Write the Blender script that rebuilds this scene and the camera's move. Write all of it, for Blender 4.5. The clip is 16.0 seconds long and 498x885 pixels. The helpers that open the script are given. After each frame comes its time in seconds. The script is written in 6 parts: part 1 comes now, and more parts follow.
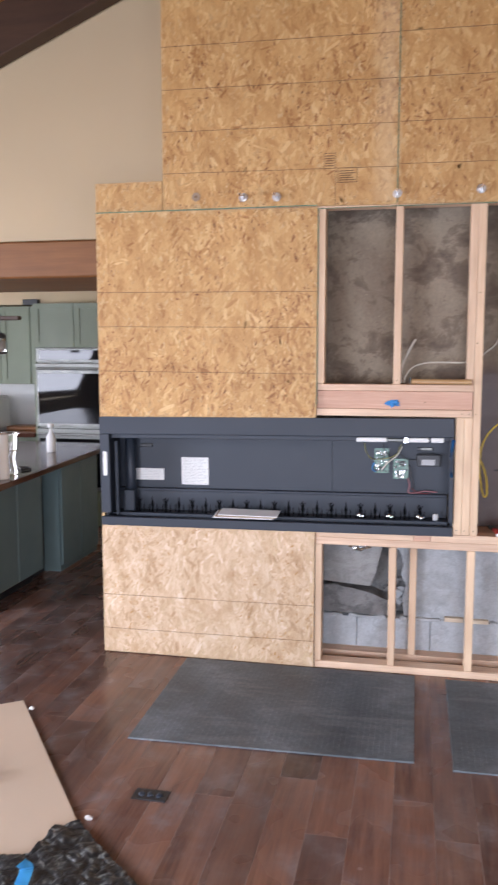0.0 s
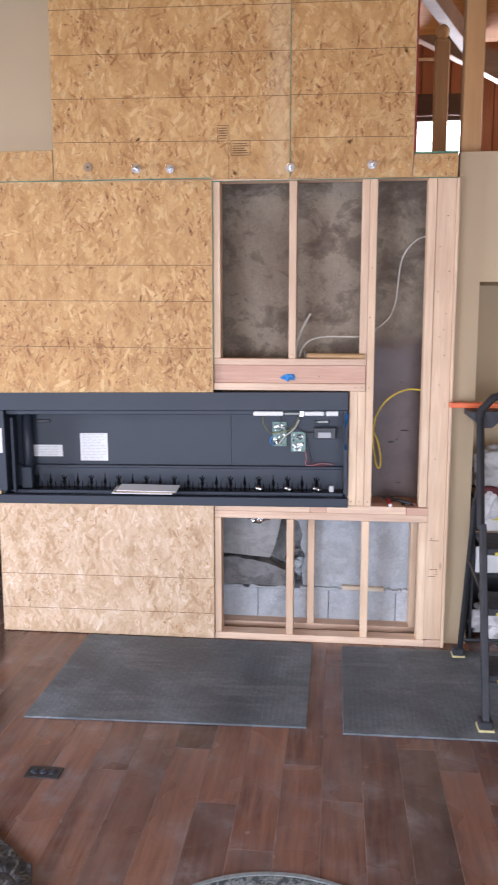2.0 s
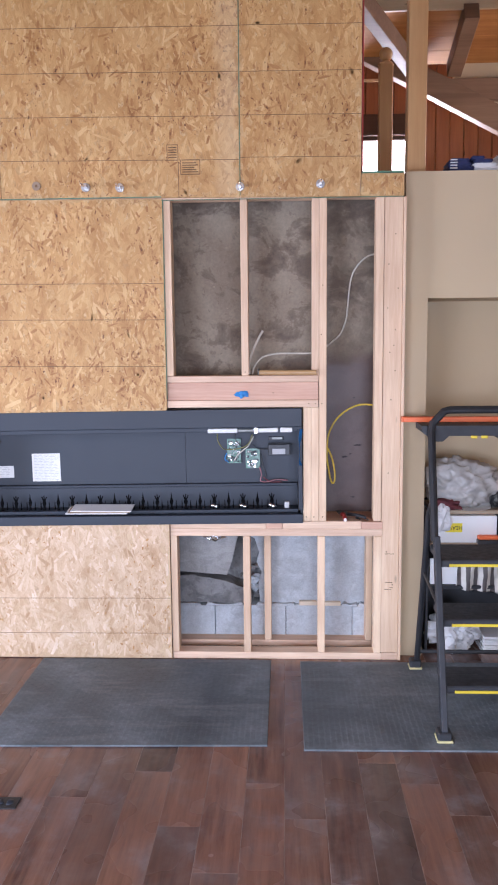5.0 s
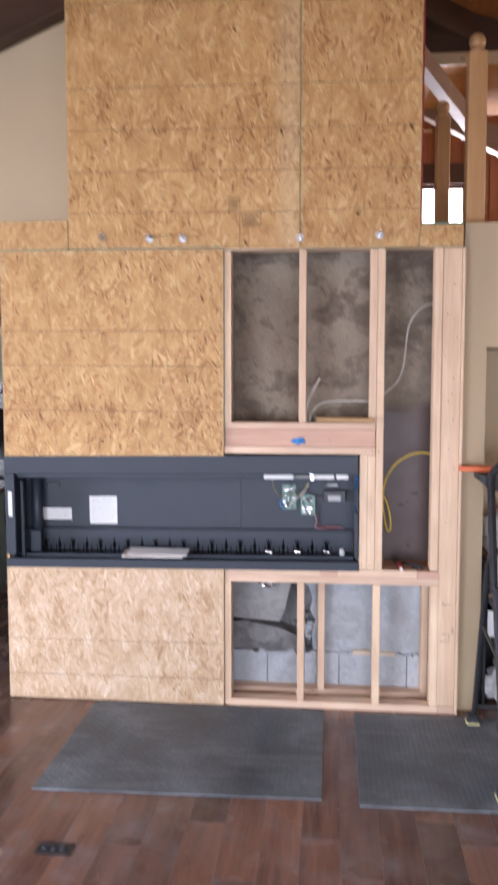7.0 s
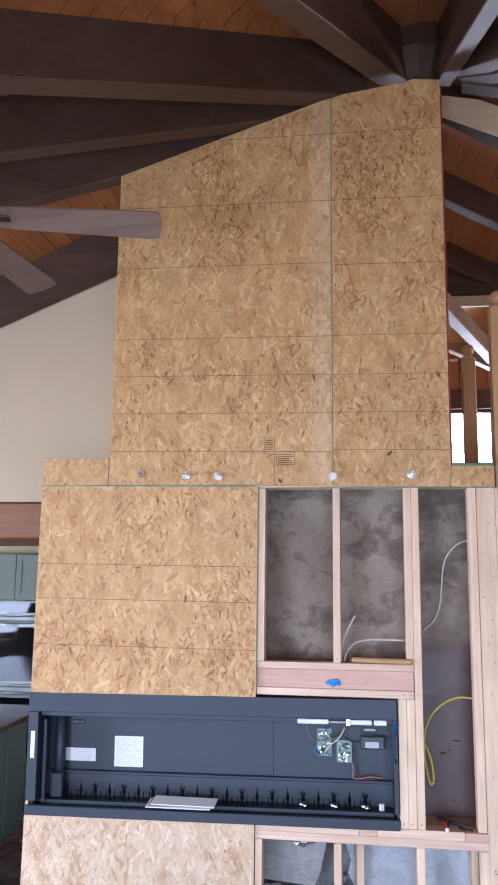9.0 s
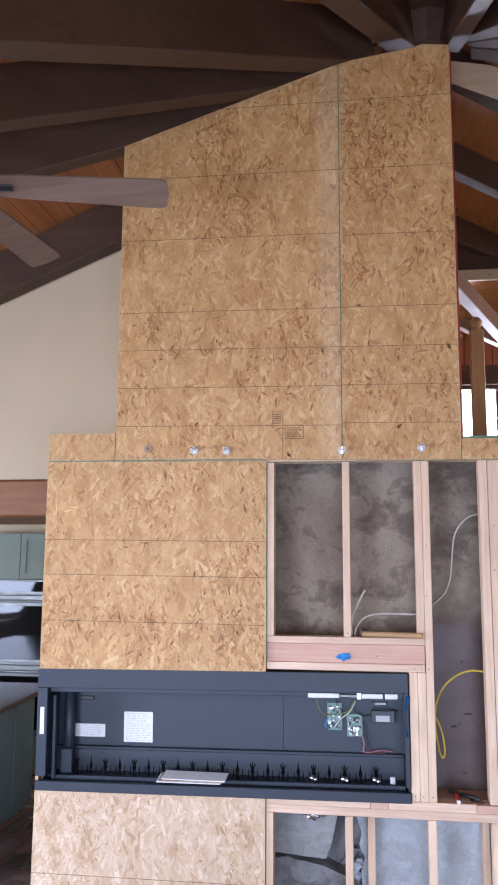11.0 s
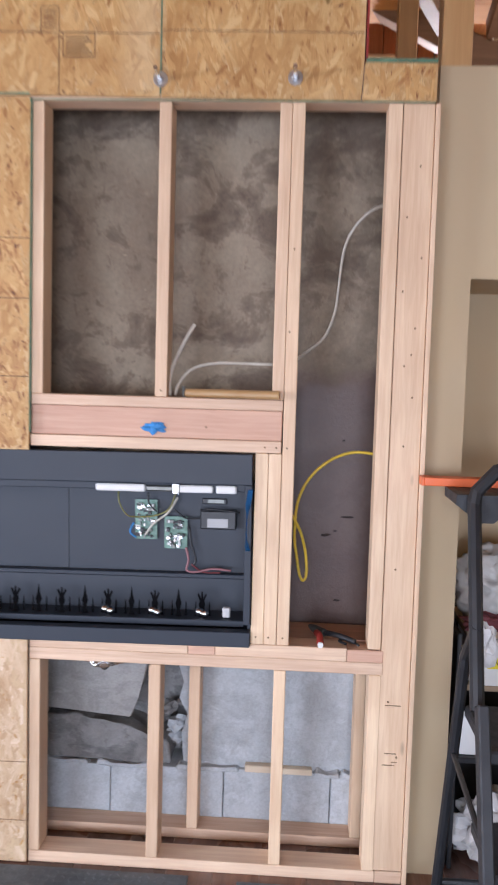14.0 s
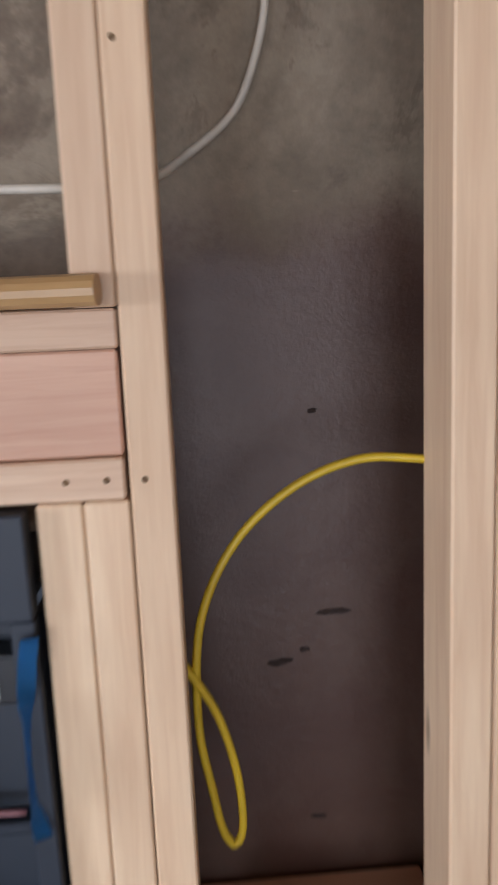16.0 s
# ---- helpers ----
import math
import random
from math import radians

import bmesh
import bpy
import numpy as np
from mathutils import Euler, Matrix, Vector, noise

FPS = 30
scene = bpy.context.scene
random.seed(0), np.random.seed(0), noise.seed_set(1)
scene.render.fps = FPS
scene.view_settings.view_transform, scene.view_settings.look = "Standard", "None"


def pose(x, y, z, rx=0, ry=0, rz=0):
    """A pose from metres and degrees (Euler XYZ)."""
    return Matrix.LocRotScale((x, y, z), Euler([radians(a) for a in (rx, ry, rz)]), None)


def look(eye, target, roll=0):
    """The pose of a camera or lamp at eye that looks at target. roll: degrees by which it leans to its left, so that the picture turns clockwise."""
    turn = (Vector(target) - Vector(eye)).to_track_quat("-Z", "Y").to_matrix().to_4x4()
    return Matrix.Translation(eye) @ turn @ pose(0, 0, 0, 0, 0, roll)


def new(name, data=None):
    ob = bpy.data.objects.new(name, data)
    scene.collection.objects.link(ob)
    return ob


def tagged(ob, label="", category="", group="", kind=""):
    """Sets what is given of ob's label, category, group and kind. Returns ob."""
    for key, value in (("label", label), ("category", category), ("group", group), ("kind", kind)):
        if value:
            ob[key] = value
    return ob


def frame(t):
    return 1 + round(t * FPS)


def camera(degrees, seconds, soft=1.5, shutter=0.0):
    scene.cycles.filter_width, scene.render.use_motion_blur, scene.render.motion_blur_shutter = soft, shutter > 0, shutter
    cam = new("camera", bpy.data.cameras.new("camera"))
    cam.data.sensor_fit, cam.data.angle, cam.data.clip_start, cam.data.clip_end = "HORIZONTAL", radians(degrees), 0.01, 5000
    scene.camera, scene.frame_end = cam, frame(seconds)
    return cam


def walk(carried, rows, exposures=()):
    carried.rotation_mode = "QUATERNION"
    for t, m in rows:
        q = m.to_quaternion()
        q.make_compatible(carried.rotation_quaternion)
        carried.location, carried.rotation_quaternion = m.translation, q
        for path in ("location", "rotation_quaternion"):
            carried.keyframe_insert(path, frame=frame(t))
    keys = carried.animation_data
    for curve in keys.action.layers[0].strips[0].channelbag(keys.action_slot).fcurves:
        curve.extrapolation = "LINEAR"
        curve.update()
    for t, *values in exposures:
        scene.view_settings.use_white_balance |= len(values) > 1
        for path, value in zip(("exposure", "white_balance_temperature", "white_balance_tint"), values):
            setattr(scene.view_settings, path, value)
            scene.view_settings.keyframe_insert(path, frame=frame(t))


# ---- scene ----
cam = camera(34.4, 16.0, soft=2.0, shutter=0.45)
PATH = [
    (0, (0.112, -4.204, 1.715), (-0.291, -2.258, 1.487), -0.0),
    (0.5, (0.106, -4.197, 1.718), (-0.406, -2.284, 1.44), 0.2),
    (1, (0.157, -4.186, 1.71), (-0.329, -2.269, 1.416), 0.1),
    (1.5, (0.21, -4.189, 1.719), (-0.143, -2.243, 1.422), 0.2),
    (2, (0.243, -4.193, 1.732), (0.031, -2.226, 1.434), 0.0),
    (2.5, (0.243, -4.188, 1.737), (0.109, -2.215, 1.441), 0.1),
    (3, (0.251, -4.185, 1.729), (0.168, -2.208, 1.437), -0.0),
    (3.5, (0.242, -4.19, 1.739), (0.181, -2.211, 1.456), -0.1),
    (4, (0.233, -4.19, 1.745), (0.162, -2.211, 1.467), -0.2),
    (6.5, (0.214, -4.202, 1.73), (0.082, -2.221, 1.496), -1.0),
    (7, (0.169, -4.215, 1.767), (-0.035, -2.231, 1.61), -0.0),
    (7.5, (0.15, -4.264, 1.957), (-0.102, -2.294, 2.195), 0.2),
    (8, (0.165, -4.261, 1.962), (-0.088, -2.306, 2.3), 0.4),
    (8.5, (0.151, -4.253, 1.957), (-0.114, -2.301, 2.304), 0.9),
    (9, (0.168, -4.232, 1.952), (-0.117, -2.281, 2.288), 0.7),
    (9.5, (0.156, -4.222, 1.949), (-0.134, -2.27, 2.275), 0.6),
    (12, (0.112, -4.067, 1.869), (-0.156, -2.093, 2.044), -0.5),
    (12.5, (0.191, -3.755, 1.823), (-0.024, -1.769, 1.908), -0.5),
    (13, (0.358, -3.401, 1.743), (0.124, -1.416, 1.783), -0.0),
    (13.5, (0.417, -2.928, 1.666), (0.272, -0.934, 1.599), 1.2),
    (14, (0.44, -2.485, 1.609), (0.324, -0.495, 1.447), 1.6),
    (14.5, (0.345, -1.976, 1.641), (0.374, 0.006, 1.381), 1.2),
    (15, (0.347, -1.538, 1.59), (0.472, 0.44, 1.325), 0.3),
    (15.5, (0.375, -1.075, 1.541), (0.579, 0.889, 1.22), -0.4),
    (16, (0.457, -0.687, 1.551), (0.594, 1.273, 1.176), -2.4),
]
walk(cam, [(t, look(eye, target, roll)) for t, eye, target, roll in PATH],
     exposures=[(0.0, -0.07, 6500, 23), (2.0, -0.02, 6300, 23), (3.5, 0.01, 5900, 25), (6.5, -0.02, 6130, 25), (7.0, -0.04, 6350, 24), (7.5, -0.04, 5800, 28), (9.5, 0.03, 5500, 20), (12.0, -0.05, 5780, 28), (12.5, -0.01, 5800, 30), (13.5, 0.0, 6000, 23), (14.5, -0.11, 6560, 20), (15.0, -0.25, 6700, 15), (15.5, -0.50, 7050, 16), (16.0, -0.50, 6600, 18)])

# ---- light ----
world = bpy.data.worlds.new("world")
scene.world = world
world.use_nodes = True
wn = world.node_tree.nodes
sky = wn.new("ShaderNodeTexSky")
sky.sky_type = "NISHITA"
sky.sun_disc = False
sky.sun_elevation, sky.sun_rotation = radians(48), radians(200)
wn["Background"].inputs["Strength"].default_value = 0.15
world.node_tree.links.new(sky.outputs[0], wn["Background"].inputs["Color"])


def lamp(name, kind, m, energy, colour, **more):
    data = bpy.data.lights.new(name, kind)
    data.energy, data.color = energy, colour
    for k, v in more.items():
        if k == "size":
            data.size = v
        elif k == "size_y":
            data.shape = "RECTANGLE"
            data.size_y = v
        elif k == "angle":
            data.angle = v
    ob = new(name, data)
    ob.matrix_world = m
    return ob


lamp("sun", "SUN", look((-3, -9, 12), (0, 0, 0)), 2.5, (1.0, 0.95, 0.87), angle=radians(0.6))
# daylight standing in the openings of the big windows behind, beside and in the loft, plus two added fills
lamp("window_light_south", "AREA", look((-2.35, -5.62, 1.12), (-1.4, 0, -3.6)), 205, (0.72, 0.86, 1.0), size=2.2, size_y=1.9)
lamp("window_light_south", "AREA", look((0.75, -5.62, 1.12), (0.5, 0, -1.8)), 165, (0.74, 0.87, 1.0), size=2.0, size_y=1.9)
# unseen warm fill added for the yellower light high on the walls
lamp("window_light_gable", "AREA", look((-0.9, -5.62, 3.0), (-0.4, 0, 1.0)), 28, (1.0, 0.76, 0.45), size=3.0, size_y=0.7)
lamp("window_light_west", "AREA", look((-5.85, -2.72, 1.55), (-1.8, -1.4, -0.9)), 330, (0.78, 0.89, 1.0), size=1.5, size_y=1.25)
lamp("window_light_kitchen", "AREA", look((-5.85, 2.0, 1.55), (-2, 1.6, 0.6)), 55, (0.85, 0.93, 1.0), size=1.4, size_y=1.2)
lamp("window_light_loft", "AREA", look((1.42, 4.83, 3.36), (1.3, 0, 4.0)), 90, (0.92, 0.96, 1.0), size=0.75, size_y=0.45)
# unseen fill added to brighten the loft slope and truss
lamp("window_light_loft_side", "AREA", look((4.98, 2.4, 3.65), (1.0, 2.6, 4.2)), 255, (1.0, 0.95, 0.88), size=1.3, size_y=0.8)


# ---- materials ----
def material(name, rough=0.6, metal=0.0):
    m = bpy.data.materials.new(name)
    m.use_nodes = True
    n, l = m.node_tree.nodes, m.node_tree.links
    b = n["Principled BSDF"]
    b.inputs["Roughness"].default_value, b.inputs["Metallic"].default_value = rough, metal
    return m, n, l, b


def node(n, kind, **k):
    x = n.new("ShaderNode" + kind)
    for key, v in k.items():
        x.inputs[key].default_value = v
    return x


def ramp(n, l, fac, *stops):
    r = n.new("ShaderNodeValToRGB")
    e = r.color_ramp.elements
    while len(e) < len(stops):
        e.new(0.5)
    for el, (p, c) in zip(e, stops):
        el.position, el.color = p, (*c, 1) if len(c) == 3 else c
    l.new(fac, r.inputs[0])
    return r.outputs[0]


def coords(n, l, scale=(1, 1, 1), rot=(0, 0, 0), loc=None, jitter=0.0):
    """Object coordinates, scaled and turned; jitter shifts each object by its own random number."""
    tc = n.new("ShaderNodeTexCoord")
    mp = n.new("ShaderNodeMapping")
    mp.inputs["Scale"].default_value, mp.inputs["Rotation"].default_value = scale, rot
    src = tc.outputs["Object"]
    if jitter:
        oi = n.new("ShaderNodeObjectInfo")
        mul = n.new("ShaderNodeMath")
        mul.operation = "MULTIPLY"
        mul.inputs[1].default_value = jitter
        l.new(oi.outputs["Random"], mul.inputs[0])
        add = n.new("ShaderNodeVectorMath")
        add.operation = "ADD"
        l.new(src, add.inputs[0])
        l.new(mul.outputs[0], add.inputs[1])
        src = add.outputs[0]
    l.new(src, mp.inputs["Vector"])
    return mp.outputs[0]


def noise_tex(n, l, vec, scale, detail=4.0, rough=0.55, dist=0.0):
    t = node(n, "TexNoise", Scale=scale, Detail=detail, Roughness=rough, Distortion=dist)
    l.new(vec, t.inputs["Vector"])
    return t.outputs["Fac"]


def mix(n, l, fac, a, b, mode="MIX"):
    m = n.new("ShaderNodeMix")
    m.data_type, m.blend_type = "RGBA", mode
    for key, v in ((0, fac), (6, a), (7, b)):
        if isinstance(v, (int, float)):
            m.inputs[key].default_value = v
        elif isinstance(v, tuple):
            m.inputs[key].default_value = (*v, 1)
        else:
            l.new(v, m.inputs[key])
    return m.outputs[2]


def bump(n, l, b, height, strength=0.3, dist=0.01):
    x = node(n, "Bump", Strength=strength, Distance=dist)
    l.new(height, x.inputs["Height"])
    l.new(x.outputs[0], b.inputs["Normal"])


def osb_material(name="oriented_strand_board", pale=0.0):
    """Strands that lie every way: each cell of a loose mosaic turns its own streaks."""
    m, n, l, b = material(name, 0.62)

    def strands(cell, stretch, seed):
        v = coords(n, l, jitter=9.0 + seed)
        wn_ = node(n, "TexNoise", Scale=cell * 0.8, Detail=2.0)
        l.new(v, wn_.inputs["Vector"])
        w = n.new("ShaderNodeMix")
        w.data_type = "VECTOR"
        w.inputs[0].default_value = 0.35 / cell
        l.new(v, w.inputs[4])
        l.new(wn_.outputs["Color"], w.inputs[5])
        vo = node(n, "TexVoronoi", Scale=1.0, Randomness=1.0)
        mp = n.new("ShaderNodeMapping")
        mp.inputs["Scale"].default_value = (cell, cell, cell * 0.62)
        mp.inputs["Location"].default_value = (seed * 3.1, seed * 1.7, seed * 2.3)
        l.new(w.outputs[1], mp.inputs["Vector"])
        l.new(mp.outputs[0], vo.inputs["Vector"])
        sep = n.new("ShaderNodeSeparateColor")
        l.new(vo.outputs["Color"], sep.inputs[0])
        ang = n.new("ShaderNodeMath")
        ang.operation = "MULTIPLY_ADD"
        ang.inputs[1].default_value, ang.inputs[2].default_value = 3.0, -1.5
        l.new(sep.outputs[0], ang.inputs[0])
        rot = n.new("ShaderNodeVectorRotate")
        rot.rotation_type = "Y_AXIS"
        l.new(v, rot.inputs["Vector"])
        l.new(ang.outputs[0], rot.inputs["Angle"])
        mp2 = n.new("ShaderNodeMapping")
        mp2.inputs["Scale"].default_value = stretch
        l.new(rot.outputs[0], mp2.inputs["Vector"])
        return sep, mp2.outputs[0], vo.outputs["Distance"]

    col, hgt = None, None
    for i, (cell, stretch) in enumerate(((20.0, (85, 85, 11)), (30.0, (110, 110, 16)), (46.0, (150, 150, 24)))):
        sep, v, dist = strands(cell, stretch, i + 1.0)
        g = noise_tex(n, l, v, 1.0, 3, 0.6)
        tone = ramp(n, l, sep.outputs[1], (0.0, (0.50, 0.275, 0.100)), (0.25, (0.60, 0.360, 0.145)), (0.7, (0.66, 0.42, 0.185)), (1.0, (0.78, 0.57, 0.31)))
        c = mix(n, l, 0.42, tone, ramp(n, l, g, (0.32, (0.47, 0.25, 0.09)), (0.50, (0.64, 0.40, 0.172)), (0.66, (0.77, 0.55, 0.29))))
        if col is None:
            col, hgt = c, g
        else:
            col = mix(n, l, ramp(n, l, sep.outputs[2], (0.48, (0, 0, 0)), (0.50, (1, 1, 1))), col, c)
    # a few resin-dark strands
    drift = noise_tex(n, l, coords(n, l, jitter=7.0), 3.4, 3)
    for cell, stretch, seed, cut, amount, tint in ((34.0, (120, 120, 34), 6.0, 0.80, 0.5, (0.26, 0.105, 0.038)), (14.0, (46, 46, 15), 7.0, 0.815, 0.45, (0.30, 0.120, 0.045)), (70.0, (230, 230, 90), 8.0, 0.815, 0.7, (0.12, 0.05, 0.022))):
        sep, v, dist = strands(cell, stretch, seed)
        g = noise_tex(n, l, v, 1.0, 2, 0.5)
        s_ = n.new("ShaderNodeMath")
        s_.operation = "MULTIPLY_ADD"
        l.new(drift, s_.inputs[0])
        s_.inputs[1].default_value = 0.3
        l.new(g, s_.inputs[2])
        q = n.new("ShaderNodeMapRange")
        q.inputs[1].default_value, q.inputs[2].default_value = cut, cut + 0.05
        q.inputs[4].default_value = amount
        l.new(s_.outputs[0], q.inputs[0])
        col = mix(n, l, q.outputs[0], col, tint)
    blot = noise_tex(n, l, coords(n, l, jitter=11.0), 1.6, 3)
    col = mix(n, l, 1.0, col, ramp(n, l, blot, (0.3, (0.90, 0.87, 0.83)), (0.7, (1.05, 1.05, 1.07))), "MULTIPLY")
    col = mix(n, l, 1.0, col, (0.86, 0.84, 0.80), "MULTIPLY")
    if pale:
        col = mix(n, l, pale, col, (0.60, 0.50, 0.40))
    col = pale_stripe(n, l, col)
    l.new(col, b.inputs["Base Color"])
    bump(n, l, b, hgt, 0.2, 0.003)
    return m


def pale_stripe(n, l, col):
    """A chalky stripe, a hand wide, along the seam of the tower boards."""
    tc = n.new("ShaderNodeTexCoord")
    sx = n.new("ShaderNodeSeparateXYZ")
    l.new(tc.outputs["Object"], sx.inputs[0])
    rag = noise_tex(n, l, coords(n, l), 14.0, 4)
    j = n.new("ShaderNodeMath")
    j.operation = "MULTIPLY_ADD"
    l.new(rag, j.inputs[0])
    j.inputs[1].default_value = 0.09
    l.new(sx.outputs[0], j.inputs[2])
    k = ramp(n, l, j.outputs[0], (0.0, (0, 0, 0)), (1.0, (0, 0, 0)))
    r = k.node
    e = r.color_ramp.elements
    q = n.new("ShaderNodeMapRange")
    q.inputs[1].default_value, q.inputs[2].default_value = -0.14, 0.12
    l.new(j.outputs[0], q.inputs[0])
    l.new(q.outputs[0], r.inputs[0])
    e[0].position, e[1].position = 0.0, 0.18
    e[1].color = (0, 0, 0, 1)
    for p, v in ((0.34, 0.18), (0.62, 0.27), (0.74, 0.0)):
        x = e.new(p)
        x.color = (v, v, v, 1)
    up = n.new("ShaderNodeMath")
    up.operation = "GREATER_THAN"
    up.inputs[1].default_value = 2.46
    l.new(sx.outputs[2], up.inputs[0])
    f = n.new("ShaderNodeMath")
    f.operation = "MULTIPLY"
    l.new(k, f.inputs[0])
    l.new(up.outputs[0], f.inputs[1])
    return mix(n, l, f.outputs[0], col, (0.70, 0.56, 0.36))


def strand_material(name, *stops):
    """Single strands: a tone for each, with fibres along it."""
    m, n, l, b = material(name, 0.58)
    gi = n.new("ShaderNodeNewGeometry")
    tone = ramp(n, l, gi.outputs["Random Per Island"], *stops)
    uv = n.new("ShaderNodeUVMap")
    uv.uv_map = "along"
    mp = n.new("ShaderNodeMapping")
    mp.inputs["Scale"].default_value = (14, 420, 1)
    l.new(uv.outputs[0], mp.inputs["Vector"])
    fib = noise_tex(n, l, mp.outputs[0], 1.0, 3, 0.6, 0.4)
    col = mix(n, l, 1.0, tone, ramp(n, l, fib, (0.28, (0.80, 0.74, 0.68)), (0.5, (1, 1, 1)), (0.72, (1.10, 1.11, 1.13))), "MULTIPLY")
    blot = noise_tex(n, l, coords(n, l), 1.7, 3)
    col = mix(n, l, 1.0, col, ramp(n, l, blot, (0.3, (0.90, 0.88, 0.86)), (0.7, (1.06, 1.06, 1.07))), "MULTIPLY")
    patch = noise_tex(n, l, coords(n, l, (1, 1, 0.6)), 9.0, 3, 0.6)
    col = mix(n, l, 1.0, col, ramp(n, l, patch, (0.34, (0.84, 0.78, 0.70)), (0.5, (1, 1, 1)), (0.68, (1.06, 1.09, 1.14))), "MULTIPLY")
    col = pale_stripe(n, l, col)
    l.new(col, b.inputs["Base Color"])
    bump(n, l, b, fib, 0.15, 0.002)
    return m


def timber_material(name, light, dark, rough=0.55, along="z", knots=True, rings=9.0, fibre=34.0, knot=1.0):
    m, n, l, b = material(name, rough)
    st = {"z": (1, 1, 0.06), "x": (0.06, 1, 1), "y": (1, 0.06, 1)}[along]
    v = coords(n, l, st, jitter=13.0)
    g1 = noise_tex(n, l, v, fibre, 5, 0.6, 0.6)
    g2 = noise_tex(n, l, v, rings, 3, 0.5, 1.2)
    mid = tuple((a + c) / 2 for a, c in zip(light, dark))
    col = mix(n, l, 0.45, ramp(n, l, g2, (0.32, dark), (0.52, mid), (0.68, light)), ramp(n, l, g1, (0.35, dark), (0.65, light)))
    big = noise_tex(n, l, coords(n, l, jitter=5.0), 2.2, 2)
    col = mix(n, l, 1.0, col, ramp(n, l, big, (0.3, (0.88, 0.84, 0.82)), (0.7, (1.08, 1.08, 1.08))), "MULTIPLY")
    oi = n.new("ShaderNodeObjectInfo")
    col = mix(n, l, 1.0, col, ramp(n, l, oi.outputs["Random"], (0, (0.88, 0.83, 0.82)), (1, (1.10, 1.09, 1.07))), "MULTIPLY")
    if knots:
        vo = node(n, "TexVoronoi", Scale=1.0, Randomness=1.0)
        ks = {"z": (9, 9, 2.6), "x": (2.6, 9, 9), "y": (9, 2.6, 9)}[along]
        l.new(coords(n, l, tuple(q * knot for q in ks), jitter=17.0), vo.inputs["Vector"])
        k = ramp(n, l, vo.outputs["Distance"], (0.045, (1, 1, 1)), (0.10, (0, 0, 0)))
        col = mix(n, l, k, col, tuple(c * 0.34 for c in dark))
    l.new(col, b.inputs["Base Color"])
    bump(n, l, b, g1, 0.12, 0.003)
    return m


def concrete_material(name, light, dark, stain, sc=1.0, rough=0.85, strength=0.5, stain_shade=None, blot=0.6):
    """Troweled cement: broad tones, ragged blotches with firm edges, fine grit, a few pale scrapes."""
    m, n, l, b = material(name, rough)
    v = coords(n, l)
    a = noise_tex(n, l, v, 2.4 * sc, 5, 0.6, 0.3)
    c = noise_tex(n, l, v, 70 * sc, 6, 0.7)
    col = ramp(n, l, a, (0.34, dark), (0.58, light), (0.78, tuple(x * 1.12 for x in light)))
    st = noise_tex(n, l, coords(n, l, (1, 1, 1.3)), 5.0 * sc, 9, 0.66, 0.5)
    k = ramp(n, l, st, (0.50, (0, 0, 0)), (0.545, (0.55 * blot,) * 3), (0.64, (blot,) * 3))
    col = mix(n, l, k, col, stain)
    st2 = noise_tex(n, l, coords(n, l, (1, 1, 0.8), jitter=3.0), 13.0 * sc, 7, 0.7, 0.4)
    col = mix(n, l, ramp(n, l, st2, (0.57, (0, 0, 0)), (0.62, (0.5 * blot,) * 3)), col, stain)
    lit = noise_tex(n, l, coords(n, l, (1, 1, 1.6), jitter=5.0), 7.0 * sc, 8, 0.65, 0.4)
    col = mix(n, l, ramp(n, l, lit, (0.60, (0, 0, 0)), (0.66, (0.35, 0.35, 0.35))), col, tuple(min(1, x * 1.25) for x in light))
    col = mix(n, l, 1.0, col, ramp(n, l, c, (0.3, (0.86, 0.86, 0.86)), (0.7, (1.12, 1.12, 1.12))), "MULTIPLY")
    scr = noise_tex(n, l, coords(n, l, (5, 5, 26)), 3.0, 2, 0.5)
    col = mix(n, l, ramp(n, l, scr, (0.77, (0, 0, 0)), (0.785, (0.6, 0.6, 0.6))), col, tuple(min(1, x * 1.6) for x in light))
    if stain_shade:
        # an old stain with a sealed, slightly glossy skin in the last bay, ragged at its upper rim, with shade painted
        # in
        sx = n.new("ShaderNodeSeparateXYZ")
        tc = n.new("ShaderNodeTexCoord")
        l.new(tc.outputs["Object"], sx.inputs[0])
        rag = noise_tex(n, l, v, 8.0, 6, 0.65)

        def step(src, lo, hi):
            q = n.new("ShaderNodeMapRange")
            q.interpolation_type = "SMOOTHSTEP"
            q.inputs[1].default_value, q.inputs[2].default_value = lo, hi
            j = n.new("ShaderNodeMath")
            j.operation = "MULTIPLY_ADD"
            l.new(rag, j.inputs[0])
            j.inputs[1].default_value = 0.20
            l.new(src, j.inputs[2])
            l.new(j.outputs[0], q.inputs[0])
            return q.outputs[0]

        def times(p_, q_):
            j = n.new("ShaderNodeMath")
            j.operation = "MULTIPLY"
            l.new(p_, j.inputs[0])
            l.new(q_, j.inputs[1])
            return j.outputs[0]

        bay = step(sx.outputs[0], 0.44, 0.54)
        k = times(step(sx.outputs[2], 1.79, 1.66), bay)
        # the whole bay is darkened: its deep shade put into the colour
        col = mix(n, l, times(bay, ramp(n, l, rag, (0.38, (0.0,) * 3), (0.62, (0.55,) * 3))), col, tuple(0.5 * x for x in dark))
        col = mix(n, l, k, col, mix(n, l, 0.86, col, stain_shade))
        l.new(ramp(n, l, k, (0.0, (rough,) * 3), (1.0, (0.42,) * 3)), b.inputs["Roughness"])
    l.new(col, b.inputs["Base Color"])
    h = mix(n, l, 0.5, a, c)
